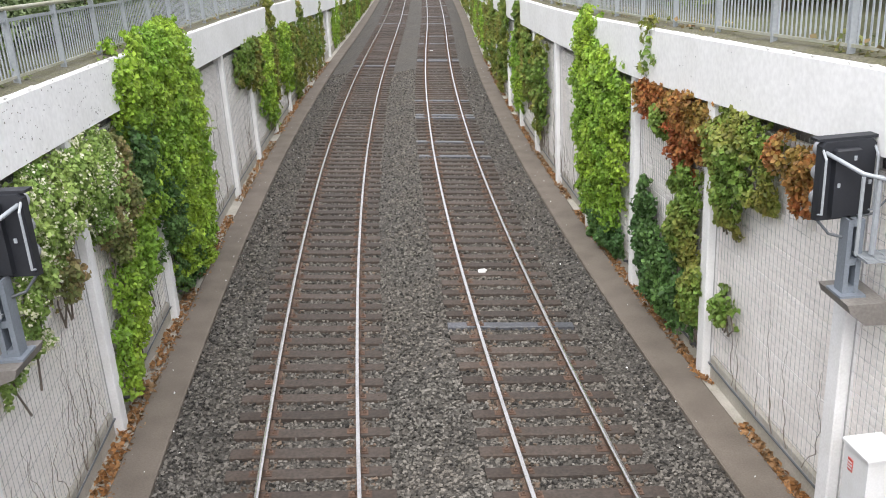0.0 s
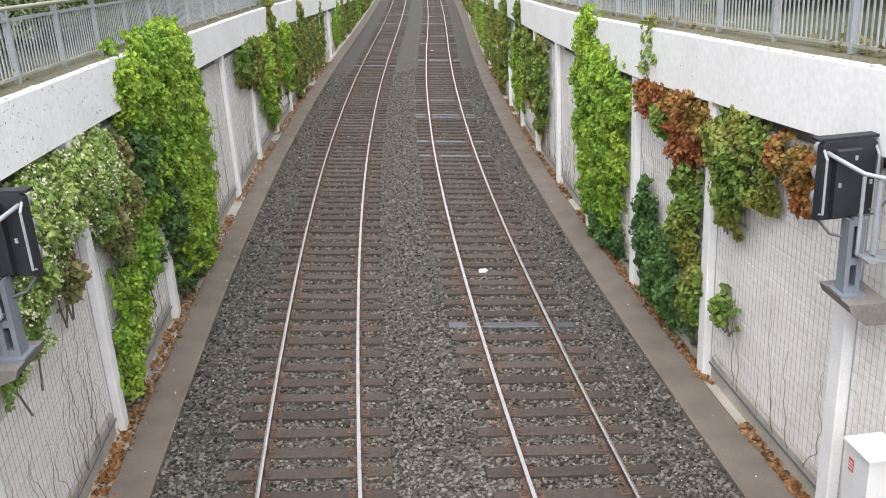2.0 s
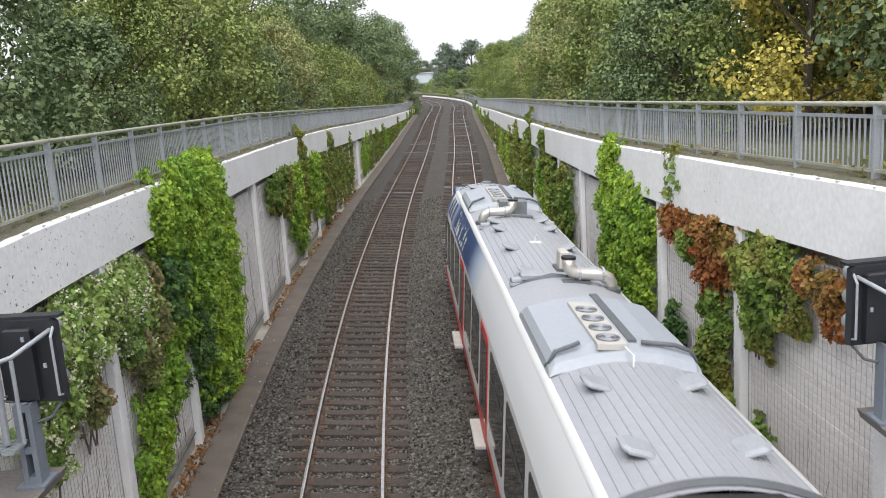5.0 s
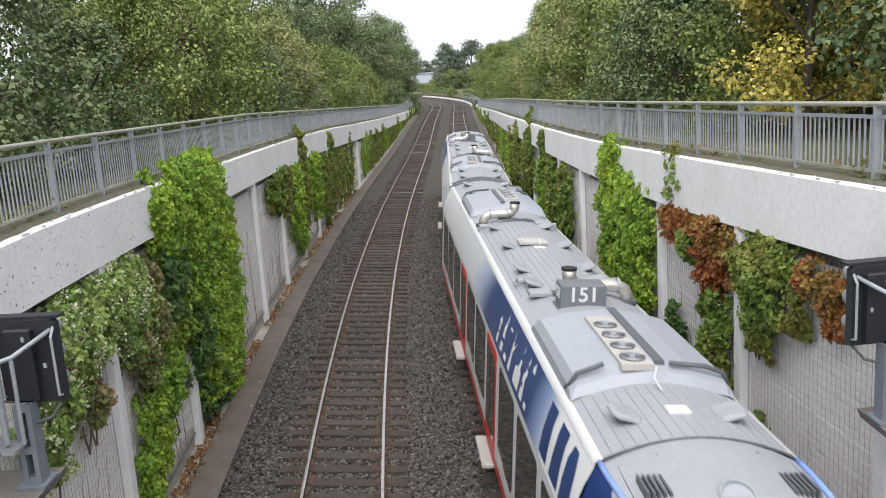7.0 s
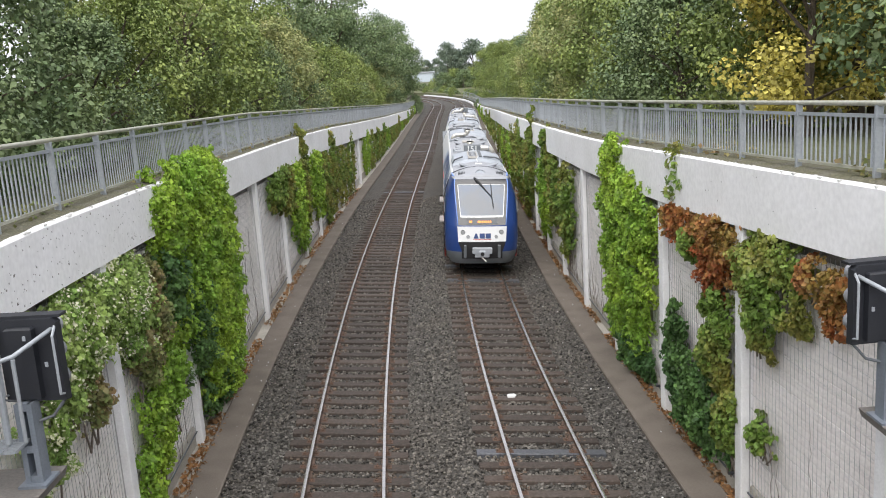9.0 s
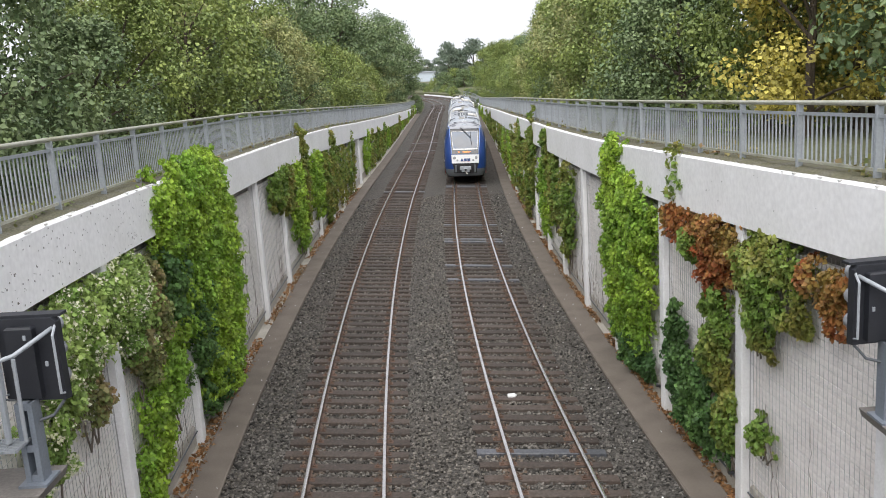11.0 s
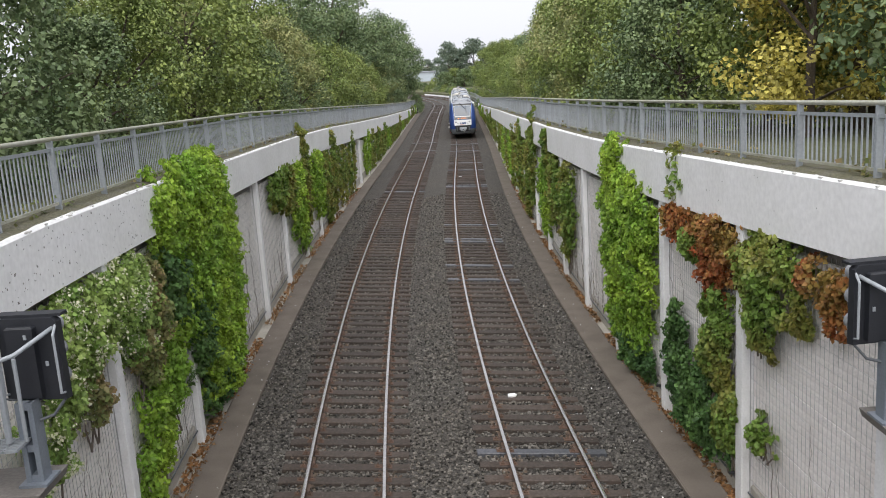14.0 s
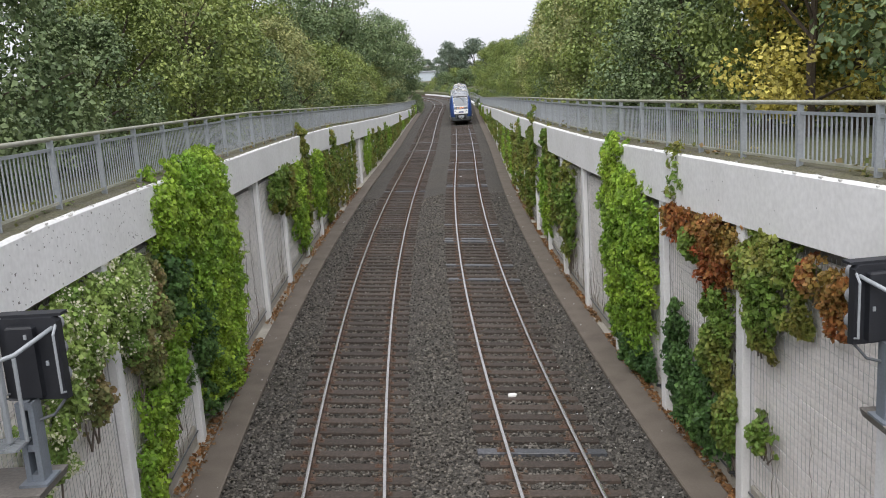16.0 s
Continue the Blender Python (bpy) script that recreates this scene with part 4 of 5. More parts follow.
        for j in range(4):
            yc = near - (0.40 + 0.48 * j) * hose
            s = Shape()
            s.tube([(fx, yc, 3.97), (fx, yc, 3.992)], 0.165, 20)
            fan = part("fan", s, M_T_BLACK, deck, "round black cooling fan")
            s = Shape()
            s.tube([(fx, yc, 3.99), (fx, yc, 4.004)], 0.045, 10)
            for w in range(4):
                r = 0.075 + 0.03 * w
                s.tube([(fx + r * math.cos(a), yc + r * math.sin(a), 3.998) for a in [2 * math.pi * q / 18 for q in range(19)]], 0.006, 4)
            part("fan_guard", s, M_T_VENT, fan)
        # dark hose along the end of the unit
        yh = ya + 0.22 if hose < 0 else yb - 0.22
        for sx in (-1, 1):
            s = Shape()
            s.tube([(sx * 1.02, yh - 0.15 * hose, 3.60), (sx * 1.0, yh, 3.70), (sx * 0.93, yh + 0.02, 3.84), (sx * 0.7, yh + 0.02, 3.925), (fx + sx * 0.42, yh + 0.02, 3.97)], 0.032, 8)
            part("hose", s, M_T_DARK, unit, smooth=True)
        s = Shape()
        yq = ya if hose < 0 else yb
        s.tube([(-0.03, yq - 0.05 * hose, 3.97), (0.05, yq + 0.12 * hose, 3.9), (0.0, yq + 0.3 * hose, 3.8)], 0.012, 5)
        part("cable", s, M_T_WHITE, unit)

    end = -1 if front else 1
    climate(1.65, 4.75, end)
    climate(15.2, 18.25, end if front else -1)

    def vent(d, x):
        y = SEAM - d
        z = roof_z(x)
        s = Shape()
        m = Matrix.Translation((x, y, z)) @ Matrix.Rotation(-math.atan(0.46 * x / 1.02), 4, "Y")
        ring = lambda w, l, h: [m @ Vector((a * w, b * l, h)) for a, b in ((-1, -0.55), (-0.7, -1), (0.7, -1), (1, -0.55), (1, 0.55), (0.7, 1), (-0.7, 1), (-1, 0.55))]
        s.loft([ring(0.13, 0.15, 0.02), ring(0.19, 0.22, 0.05), ring(0.19, 0.22, 0.075), ring(0.15, 0.17, 0.105)], True, True)
        v = part("roof_vent", s, M_T_VENT, car, "grey mushroom roof vent")
        s = Shape()
        s.box(-0.1, 0.1, -0.12, 0.12, -0.01, 0.03, m)
        part("vent_foot", s, M_T_DARK, v)

    for d, x in ((0.75, -0.6), (0.75, 0.62), (7.2, -0.6), (7.0, 0.64), (8.25, -0.6), (8.2, 0.66), (10.5, -0.6), (10.48, 0.65), (12.8, -0.58), (12.8, 0.68), (19.0, -0.6), (19.0, 0.62), (20.9, -0.6), (20.9, 0.62)):
        vent(d, x)
    for d, x in ((7.4, -0.85), (7.35, 0.8), (13.35, -0.82), (13.3, 0.9)):
        s = Shape()
        s.tube([(x - 0.12, SEAM - d, roof_z(x) + 0.06), (x + 0.10, SEAM - d + 0.05, roof_z(x) + 0.06)], 0.07, 10)
        s.box(x - 0.14, x + 0.14, SEAM - d - 0.09, SEAM - d + 0.11, roof_z(x) - 0.02, roof_z(x) + 0.025)
        part("valve", s, M_GALV, car)
    # small aerials
    s = Shape()
    if front:
        s.tube([(0.03, SEAM - 0.75, 3.76), (0.03, SEAM - 0.75, 3.86)], 0.11, 14)
    else:
        s.box(-0.13, 0.13, SEAM - 0.85, SEAM - 0.65, 3.76, 3.82, None, 0.015)
    part("aerial", s, M_T_VENT if front else M_T_WHITE, car)
    s = Shape()
    s.box(-0.12, 0.14, SEAM - 10.2, SEAM - 10.0, 3.77, 3.80, None, 0.01)
    s.tube([(0.0, SEAM - 10.1, 3.79), (0.0, SEAM - 10.08, 3.90), (0.02, SEAM - 10.2, 3.97)], 0.014, 6)
    part("aerial", s, M_T_WHITE, car)
    s = Shape()
    if front:
        s.box(0.04, 0.22, SEAM - 12.93, SEAM - 12.57, 3.82, 4.16, None, 0.03)
    else:
        s.box(-0.2, 0.42, SEAM - 10.75, SEAM - 10.3, 3.80, 3.87, None, 0.02)
    tall = part("roof_fitting", s, M_T_FAN, car, "cream roof fitting")
    s = Shape()
    s.box(-0.02, 0.28, SEAM - 13.0, SEAM - 12.5, 3.74, 3.83) if front else s.box(-0.15, 0.37, SEAM - 10.7, SEAM - 10.35, 3.74, 3.81)
    part("foot", s, M_T_DARK, tall)
    # numbered box and the exhausts
    ya, yb = (SEAM - 6.22, SEAM - 5.78) if front else (SEAM - 5.75, SEAM - 5.3)
    bx0, bx1 = (-0.37, 0.37) if front else (-0.28, 0.47)
    s = Shape()
    s.box(bx0, bx1, ya, yb, 3.72, 4.12, None, 0.02)
    box = part("number_box", s, M_T_BOX, car, "slate grey roof box with a white number")
    s = Shape()
    s.box(bx0 - 0.05, bx1 + 0.05, ya - 0.04, yb + 0.03, 3.66, 3.73)
    part("box_foot", s, M_T_DARK, box)
    xm, zm, ym = (bx0 + bx1) / 2, 3.95, (ya + yb) / 2
    face_front = Matrix(((-1, 0, 0, xm), (0, 0, 1, yb + 0.004), (0, 1, 0, zm), (0, 0, 0, 1)))
    face_left = Matrix(((0, 0, -1, bx0 - 0.004), (-1, 0, 0, ym), (0, 1, 0, zm), (0, 0, 0, 1)))
    face_right = Matrix(((0, 0, 1, bx1 + 0.004), (1, 0, 0, ym), (0, 1, 0, zm), (0, 0, 0, 1)))
    for f, sz in ((face_front, 0.34), (face_left, 0.25), (face_right, 0.25)):
        lettering("number", number, sz, f, M_T_WHITE, box)

    def exhaust(d, flip, mx):
        y = SEAM - d
        s = Shape()
        pts = [(-0.85, y, 3.62), (-0.85, y, 3.74), (-0.80, y, 3.83), (-0.68, y, 3.90), (-0.5, y, 3.91), (mx - 0.2, y, 3.92), (mx - 0.08, y, 3.96), (mx - 0.01, y + 0.02, 4.05), (mx, y + 0.03, 4.22)]
        s.tube([(flip * a, b, c) for a, b, c in pts], [0.11, 0.11, 0.115, 0.115, 0.115, 0.115, 0.12, 0.12, 0.13], 14)
        pipe = part("exhaust_pipe", s, M_T_PIPE, car, "bare metal exhaust pipe with a sooty mouth", smooth=True)
        s = Shape()
        s.tube([(flip * mx, y + 0.03, 4.19), (flip * mx, y + 0.03, 4.235)], 0.135, 14)
        part("pipe_mouth", s, M_T_BLACK, pipe)
        for px in (-0.68, mx - 0.2):
            s = Shape()
            s.tube([(flip * (px - 0.02), y, 3.915), (flip * (px + 0.02), y, 3.915)], 0.135, 14)
            part("pipe_clamp", s, M_GALV, pipe)
        s = Shape()
        s.tube([(flip * -0.85, y, 3.58), (flip * -0.85, y, 3.66)], 0.18, 14)
        part("pipe_foot", s, M_T_DARK, pipe)
        s = Shape()
        s.box(-0.05, 0.45, y - 0.12, y + 0.1, 3.73, 3.80)
        part("pipe_bracket", s, M_T_DARK, pipe)
        s = Shape()
        s.box(0.45, 0.85, y - 0.25, y + 0.05, 3.72, 3.80, None, 0.02) if flip > 0 else s.box(-0.75, -0.4, y + 0.35, y + 0.7, 3.72, 3.82, None, 0.02)
        part("hatch_box", s, M_T_VENT, car)

    exhaust(6.65 if front else 6.15, 1, -0.07 if front else 0.18)
    exhaust(13.75, -1, -0.05)
    # sloped air baffle
    s = Shape()
    yb = SEAM - 13.45
    s.add([(-1.0, yb, 3.56), (0.5, yb, 3.78), (0.5, yb - 0.1, 3.79), (-0.2, yb + 0.02, 3.86), (-0.6, yb, 3.76)], [(0, 1, 2, 3, 4)])
    part("baffle", s, M_T_BOX, roof)
    # end wall, gangway and underframe
    s = Shape()
    s.box(-1.36, 1.36, y0 - 0.02, y0 + 0.02, 0.5, 3.5)
    part("end_wall", s, M_T_VENT, car)
    if front:
        for k in range(5):
            yk = y0 - 0.04 - 0.06 * k
            s = Shape()
            ring = lambda w, y: [(-w * 1.25, y, 0.6), (-w * 1.30, y, 2.7), (-w * 1.05, y, 3.45), (-w * 0.5, y, 3.76), (w * 0.5, y, 3.76), (w * 1.05, y, 3.45), (w * 1.30, y, 2.7), (w * 1.25, y, 0.6)]
            s.loft([ring(0.95, yk), ring(1.0, yk - 0.02), ring(1.0, yk - 0.04), ring(0.95, yk - 0.06)], True)
            part("bellows", s, M_T_BLACK, car, "black gangway bellows")
    s = Shape()
    s.tube([(x, y0 + 0.12, roof_z(x) + 0.02) for x in xs], 0.05, 6)
    part("roof_hoop", s, M_T_DARK, roof)
    s = Shape()
    s.box(-1.2, 1.2, y0 + 0.3, 10.4, 0.36, 0.62)
    s.box(-1.1, 1.1, -5.5, 3.5, 0.22, 0.40)
    part("underframe", s, M_T_UNDER, car)
    for yb in (7.6, -10.4):
        s = Shape()
        for sx in (-1, 1):
            s.box(min(sx * 0.98, sx * 1.1), max(sx * 0.98, sx * 1.1), yb - 1.6, yb + 1.6, 0.35, 0.6, None, 0.04)
        s.box(-0.98, 0.98, yb - 0.3, yb + 0.3, 0.35, 0.55)
        bogie = part("bogie", s, M_T_UNDER, car, "dark dusty bogie")
        for w in (-1.05, 1.05):
            for sx in (-1, 1):
                s = Shape()
                s.tube([(sx * 0.70, yb + w, 0.40), (sx * 0.82, yb + w, 0.40)], 0.395, 24)
                part("wheel", s, M_T_UNDER, bogie)
    build_cab(car)
    return car


FRONT_CAR = build_car("651", "white and blue diesel railcar coach with red doors, on the track", True)
REAR_CAR = build_car("151", "white and blue diesel railcar coach trailing with blue cab", False)


# ---- plants ----
def leaves(name, pts, nrm, size, material, parent=None, rs=None, droop=0.4):
    """Many small bent leaves, one mesh: a kite of two triangles at each point."""
    n = len(pts)
    pts, nrm = np.asarray(pts, float), np.asarray(nrm, float)
    nrm = nrm + rs.normal(0, 0.75, (n, 3))
    nrm /= np.linalg.norm(nrm, axis=1)[:, None] + 1e-9
    t = np.cross(nrm, rs.normal(0, 1, (n, 3)))
    t /= np.linalg.norm(t, axis=1)[:, None] + 1e-9
    b = np.cross(nrm, t)
    sz = (size * (0.6 + 0.8 * rs.rand(n)))[:, None]
    v = np.empty((n, 4, 3))
    v[:, 0] = pts - t * sz * 0.5
    v[:, 1] = pts + b * sz * 0.42 + nrm * sz * 0.12
    v[:, 2] = pts + t * sz * 0.6 - np.array([0, 0, droop]) * sz * 0.3
    v[:, 3] = pts - b * sz * 0.42 + nrm * sz * 0.12
    me = bpy.data.meshes.new(name)
    me.vertices.add(4 * n)
    me.vertices.foreach_set("co", v.reshape(-1))
    idx = (np.arange(n)[:, None] * 4 + np.array([0, 1, 2, 0, 2, 3])).reshape(-1)
    me.loops.add(6 * n)
    me.loops.foreach_set("vertex_index", idx.astype(np.int32))
    me.polygons.add(2 * n)
    me.polygons.foreach_set("loop_start", (np.arange(2 * n) * 3).astype(np.int32))
    me.materials.append(material)
    me.update(calc_edges=True)
    ob = new(name, me)
    if parent:
        ob.parent = parent
    return ob


def tree_proto(seed, material, h, r, n, leaf, low=0.12):
    """A tree: tapered trunk, limbs, and a crown of leaf clumps with gaps."""
    rs = np.random.RandomState(seed)
    tree = empty("tree")
    s = Shape()
    lean = rs.normal(0, 0.25, 2)
    top = Vector((lean[0], lean[1], h * 0.8))
    s.tube([(0, 0, -0.6), (lean[0] * 0.3, lean[1] * 0.3, h * 0.3), tuple(top)], [0.2, 0.15, 0.04], 7)
    trunk = part("trunk", s, M_BARK, tree)
    cl = []
    k = 70
    for i in range(k):
        z = low + (1 - low) * rs.rand() ** 0.85
        prof = math.sin(math.pi * min(1, 0.18 + 0.80 * z)) ** 0.7
        a = rs.rand() * 6.283
        rr = r * prof * (0.45 + 0.6 * rs.rand() ** 0.5)
        cl.append((rr * math.cos(a), rr * math.sin(a), h * z, r * (0.20 + 0.18 * rs.rand())))
    for i in range(9):
        c = cl[i * 7]
        b = Shape()
        z0 = c[2] * 0.6
        b.tube([(lean[0] * 0.4, lean[1] * 0.4, z0), (c[0] * 0.5, c[1] * 0.5, z0 + (c[2] - z0) * 0.6), c[:3]], [0.07, 0.05, 0.015], 5)
        part("limb", b, M_BARK, trunk)
    pts, nr = [], []
    per = n // k
    for x, y, z, cr in cl:
        d = rs.normal(0, 1, (per, 3))
        d /= np.linalg.norm(d, axis=1)[:, None]
        rad = cr * (0.45 + 0.65 * rs.rand(per))[:, None]
        pts.append(np.array([x, y, z]) + d * rad * np.array([1.1, 1.1, 0.85]))
        nr.append(d * 0.8 + np.array([0, 0, 0.6]))
    crown = leaves("crown", np.concatenate(pts), np.concatenate(nr), leaf, material, tree, rs)
    return tree


def build_trees():
    label = {0: "dense green broadleaf tree beyond the railing", 1: "dark green alder beyond the railing", 2: "pale green willow beyond the railing", 3: "yellowing autumn tree beyond the railing"}
    protos = [tree_proto(31, M_TREE_A, 10.5, 3.4, 14500, 0.175), tree_proto(32, M_TREE_B, 11.5, 3.2, 14500, 0.175), tree_proto(33, M_TREE_C, 9.5, 3.3, 14000, 0.165),
              tree_proto(34, M_TREE_Y, 9.0, 2.8, 12000, 0.155), tree_proto(35, M_TREE_A, 6.5, 2.6, 13500, 0.13, 0.02), tree_proto(36, M_TREE_B, 5.5, 2.5, 13500, 0.125, 0.02), tree_proto(37, M_TREE_HAZED, 10.5, 3.6, 4500, 0.36, 0.05),
              tree_proto(38, M_TREE_A, 6.5, 2.6, 2800, 0.30, 0.02), tree_proto(39, M_TREE_B, 5.5, 2.5, 2800, 0.28, 0.02)]
    names = [0, 1, 2, 3, 0, 1, 1, 0, 1]
    rnd = random.Random(8)
    used = set()

    def put(k, o, y, scale, rot):
        top = LT if o < 0 else RT
        z = top(y) - 0.1
        m = Matrix.Translation(at(o, y, z)) @ Matrix.Rotation(rot, 4, "Z")
        src = protos[k]
        if k not in used:
            used.add(k)
            ob = src
            ob.matrix_basis = m
        else:
            ob = copy_thing(src, m)
        ob.scale = (scale, scale, scale * rnd.uniform(0.92, 1.1))
        tagged(ob, label[names[k]], "tree", "trees along the cutting")

    # near hedge row, then taller rows behind
    for side in (-1, 1):
        y = 9.0
        while y < 150:
            k = rnd.choice((4, 5, 4, 5, 2) if y > 40 else (4, 5))
            if side > 0 and 15.8 < y < 24.5:
                y = 24.8
            put(k, side * (8.7 + rnd.uniform(0, 1.3)), y, rnd.uniform(0.75, 1.0) * (0.85 if k == 2 else 1), rnd.uniform(0, 6.28))
            y += rnd.uniform(2.9, 4.0) * (1 + y / 80)
        y = 12.0
        while y < 190:
            k = rnd.choice((0, 1, 0, 2, 1))
            far = 1.0 + 0.12 * math.sin(y * 0.21 + side)
            size = rnd.uniform(0.85, 1.1) * far
            if side > 0 and y > 55:
                size = 10.2 / (10.5, 11.5, 9.5, 9.0)[k] * rnd.uniform(0.9, 1.05)
            put(k, side * (12.6 + rnd.uniform(-1.2, 2.2)), y, size, rnd.uniform(0, 6.28))
            y += rnd.uniform(4.4, 6.2) * (1 + y / 130)
    put(3, 9.2, 20.8, 0.7, 1.0)
    put(3, 11.3, 22.6, 1.0, 2.0)
    put(3, 9.4, 44.0, 0.4, 0.4)
    for side, y, o, sc in ((-1, 120, 11, 1.35), (-1, 135, 10, 1.3), (-1, 150, 9, 1.25), (-1, 165, 8.5, 1.2), (-1, 100, 12, 1.3), (1, 170, 11, 0.9), (1, 185, 11, 0.9), (1, 200, 12, 0.9), (1, 150, 12, 0.95)):
        put(1 if side < 0 else 0, side * o, y, sc, y)
    for i in range(26):
        x = -34 + 2.9 * i
        y = 262 + rnd.uniform(-6, 6)
        sc = (0.55 if x < 3 else 0.95) * rnd.uniform(0.85, 1.1)
        ob = copy_thing(protos[7 + i % 2], Matrix.Translation((x, y, -0.4)) @ Matrix.Rotation(x, 4, "Z"))
        ob.scale = (sc * 1.15, sc * 1.15, sc)
        tagged(ob, "far green bush closing the view beyond the bend", "bush", "far bushes beyond the bend")
    ob = copy_thing(protos[7], Matrix.Translation((4.6, 208, -0.3)))
    ob.scale = (0.26, 0.26, 0.36)
    tagged(ob, "small pale round bush beside the far bend", "bush")
    for i in range(13):
        y = 172 + 5.5 * i
        sc = rnd.uniform(0.30, 0.46)
        ob = copy_thing(protos[7 + i % 2], Matrix.Translation(at(7.2 + rnd.uniform(0, 1.6), y, -0.5)) @ Matrix.Rotation(y, 4, "Z"))
        ob.scale = (sc * 1.3, sc * 1.3, sc)
        tagged(ob, "low green scrub outside the far bend", "bush", "far bushes beyond the bend")
    for o, y, z, sc in ((-5.0, 147, -0.3, 0.32), (-5.4, 152, 0.2, 0.42), (-5.6, 158, 0.0, 0.45), (5.2, 150, -0.2, 0.3)):
        ob = copy_thing(protos[8], Matrix.Translation(at(o, y, z)) @ Matrix.Rotation(y, 4, "Z"))
        ob.scale = (sc, sc, sc)
        tagged(ob, "green scrub growing over the end of the wall", "bush", "far bushes beyond the bend")
    # woods that close the view beyond the bend, haze mixed into their leaves
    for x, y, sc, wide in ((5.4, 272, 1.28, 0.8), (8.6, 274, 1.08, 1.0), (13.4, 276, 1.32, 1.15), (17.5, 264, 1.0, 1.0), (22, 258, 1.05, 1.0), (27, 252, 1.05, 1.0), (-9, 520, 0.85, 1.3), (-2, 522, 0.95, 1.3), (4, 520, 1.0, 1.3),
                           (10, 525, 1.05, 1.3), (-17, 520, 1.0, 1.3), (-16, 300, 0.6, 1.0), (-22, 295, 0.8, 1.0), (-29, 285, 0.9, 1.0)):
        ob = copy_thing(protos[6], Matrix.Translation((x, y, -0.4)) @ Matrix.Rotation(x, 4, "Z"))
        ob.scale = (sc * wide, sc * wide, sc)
        tagged(ob, "far green tree closing the view, leaf colour greyed for haze", "tree", "far trees beyond the bend")
    for q in protos[6:]:
        for o in (q, *q.children_recursive):
            bpy.data.objects.remove(o)


def vine(name, side, material, bays, n, size, label, category="climbing plant", stems=4, seed=0, hang=False, flowers=0):
    """Climbing plant on a wall: patches (y, z, half-breadth, half-height, bulge) filled with leaves."""
    rs = np.random.RandomState(seed)
    face = LEFT if side < 0 else RIGHT
    plant = empty(name, label=label, category=category, group="climbing plants on the walls")
    pts, nr = [], []
    area = sum(b * c for _, _, b, c, _ in bays)
    for y, z, b, c, bulge in bays:
        k = int(1.35 * n * b * c / area)
        u = rs.uniform(-1, 1, (k * 2, 2))
        w = (np.abs(u) ** 2.6).sum(1)
        lump = np.array([noise.noise(Vector((p[0] * b * 2.2 + y, p[1] * c * 2.2, seed))) for p in u])
        fine = np.array([noise.noise(Vector((p[0] * b * 6 + y, p[1] * c * 6, seed + 2))) for p in u])
        u = u[(w + lump * (1.9 if hang else 1.3) + fine * (1.4 if hang else 0.9) + rs.normal(0, 0.13, len(u))) < 0.9][:k]
        for p in u:
            edge = max(0.0, 1 - (abs(p[0]) ** 2.6 + abs(p[1]) ** 2.6))
            lum = noise.noise(Vector((p[0] * b * 3, p[1] * c * 3, seed + 5))) * 0.34
            d = -0.10 + (bulge * edge**0.5 + lum) * (0.35 + 0.65 * rs.rand())
            yy, zz = y + p[0] * b, max(z + p[1] * c, -0.1)
            pts.append(at(face - side * d, yy, zz))
            nr.append((-side * 1.0, -0.35, 0.55))
        for j in range(stems):
            y1, y2 = y + rs.uniform(-0.6, 0.6) * b, y + rs.uniform(-0.5, 0.5) * b
            lo = max(z - c * (1.05 if hang else 1.5), 0.0)
            s = Shape()
            s.tube([at(face + side * 0.08, y1 + rs.normal(0, 0.08), lo), at(face + side * 0.06, (y1 + y2) / 2 + rs.normal(0, 0.15), (lo + z) / 2), at(face + side * 0.05, y2, z + c * 0.7)], [0.018, 0.014, 0.007], 5)
            part("stem", s, M_STEM, plant)
    leaves("foliage", pts, nr, size, material, plant, rs)
    if flowers:
        fp, fn = [], []
        order = rs.permutation(len(pts))
        for i in order:
            q = pts[i]
            if noise.noise(Vector((q.y * 2.1, q.z * 2.1, seed + 9))) > 0.08 and len(fp) < flowers:
                for _ in range(4):
                    fp.append(q + Vector((-side * (0.05 + 0.05 * rs.rand()), rs.normal(0, 0.05), rs.normal(0, 0.04))))
                    fn.append((-side, -0.4, 0.8))
        leaves("flower", fp, fn, 0.042, M_FLOWER, plant, rs)["label"] = "small cream flowers"
    return plant


def dead_stems(side, bays, seed):
    """Bare brown stems left on the mesh."""
    rs = np.random.RandomState(seed)
    face = LEFT if side < 0 else RIGHT
    for y, z0, z1, n in bays:
        plant = empty("bare_creeper", label="bare brown creeper stems on the wire mesh", category="climbing plant", group="climbing plants on the walls")
        for j in range(n):
            yy, z = y + rs.uniform(-1, 1) * 1.9, z0
            pts = []
            top = z0 + (z1 - z0) * rs.uniform(0.3, 1)
            while z < top:
                pts.append(at(face + side * (0.11 + rs.uniform(-0.02, 0.02)), yy, z))
                z += 0.14
                yy += rs.normal(0.01, 0.06)
            if len(pts) > 2:
                s = Shape()
                s.tube(pts, [0.007 - 0.0045 * q / len(pts) for q in range(len(pts))], 4)
                part("stem", s, M_STEM, plant)


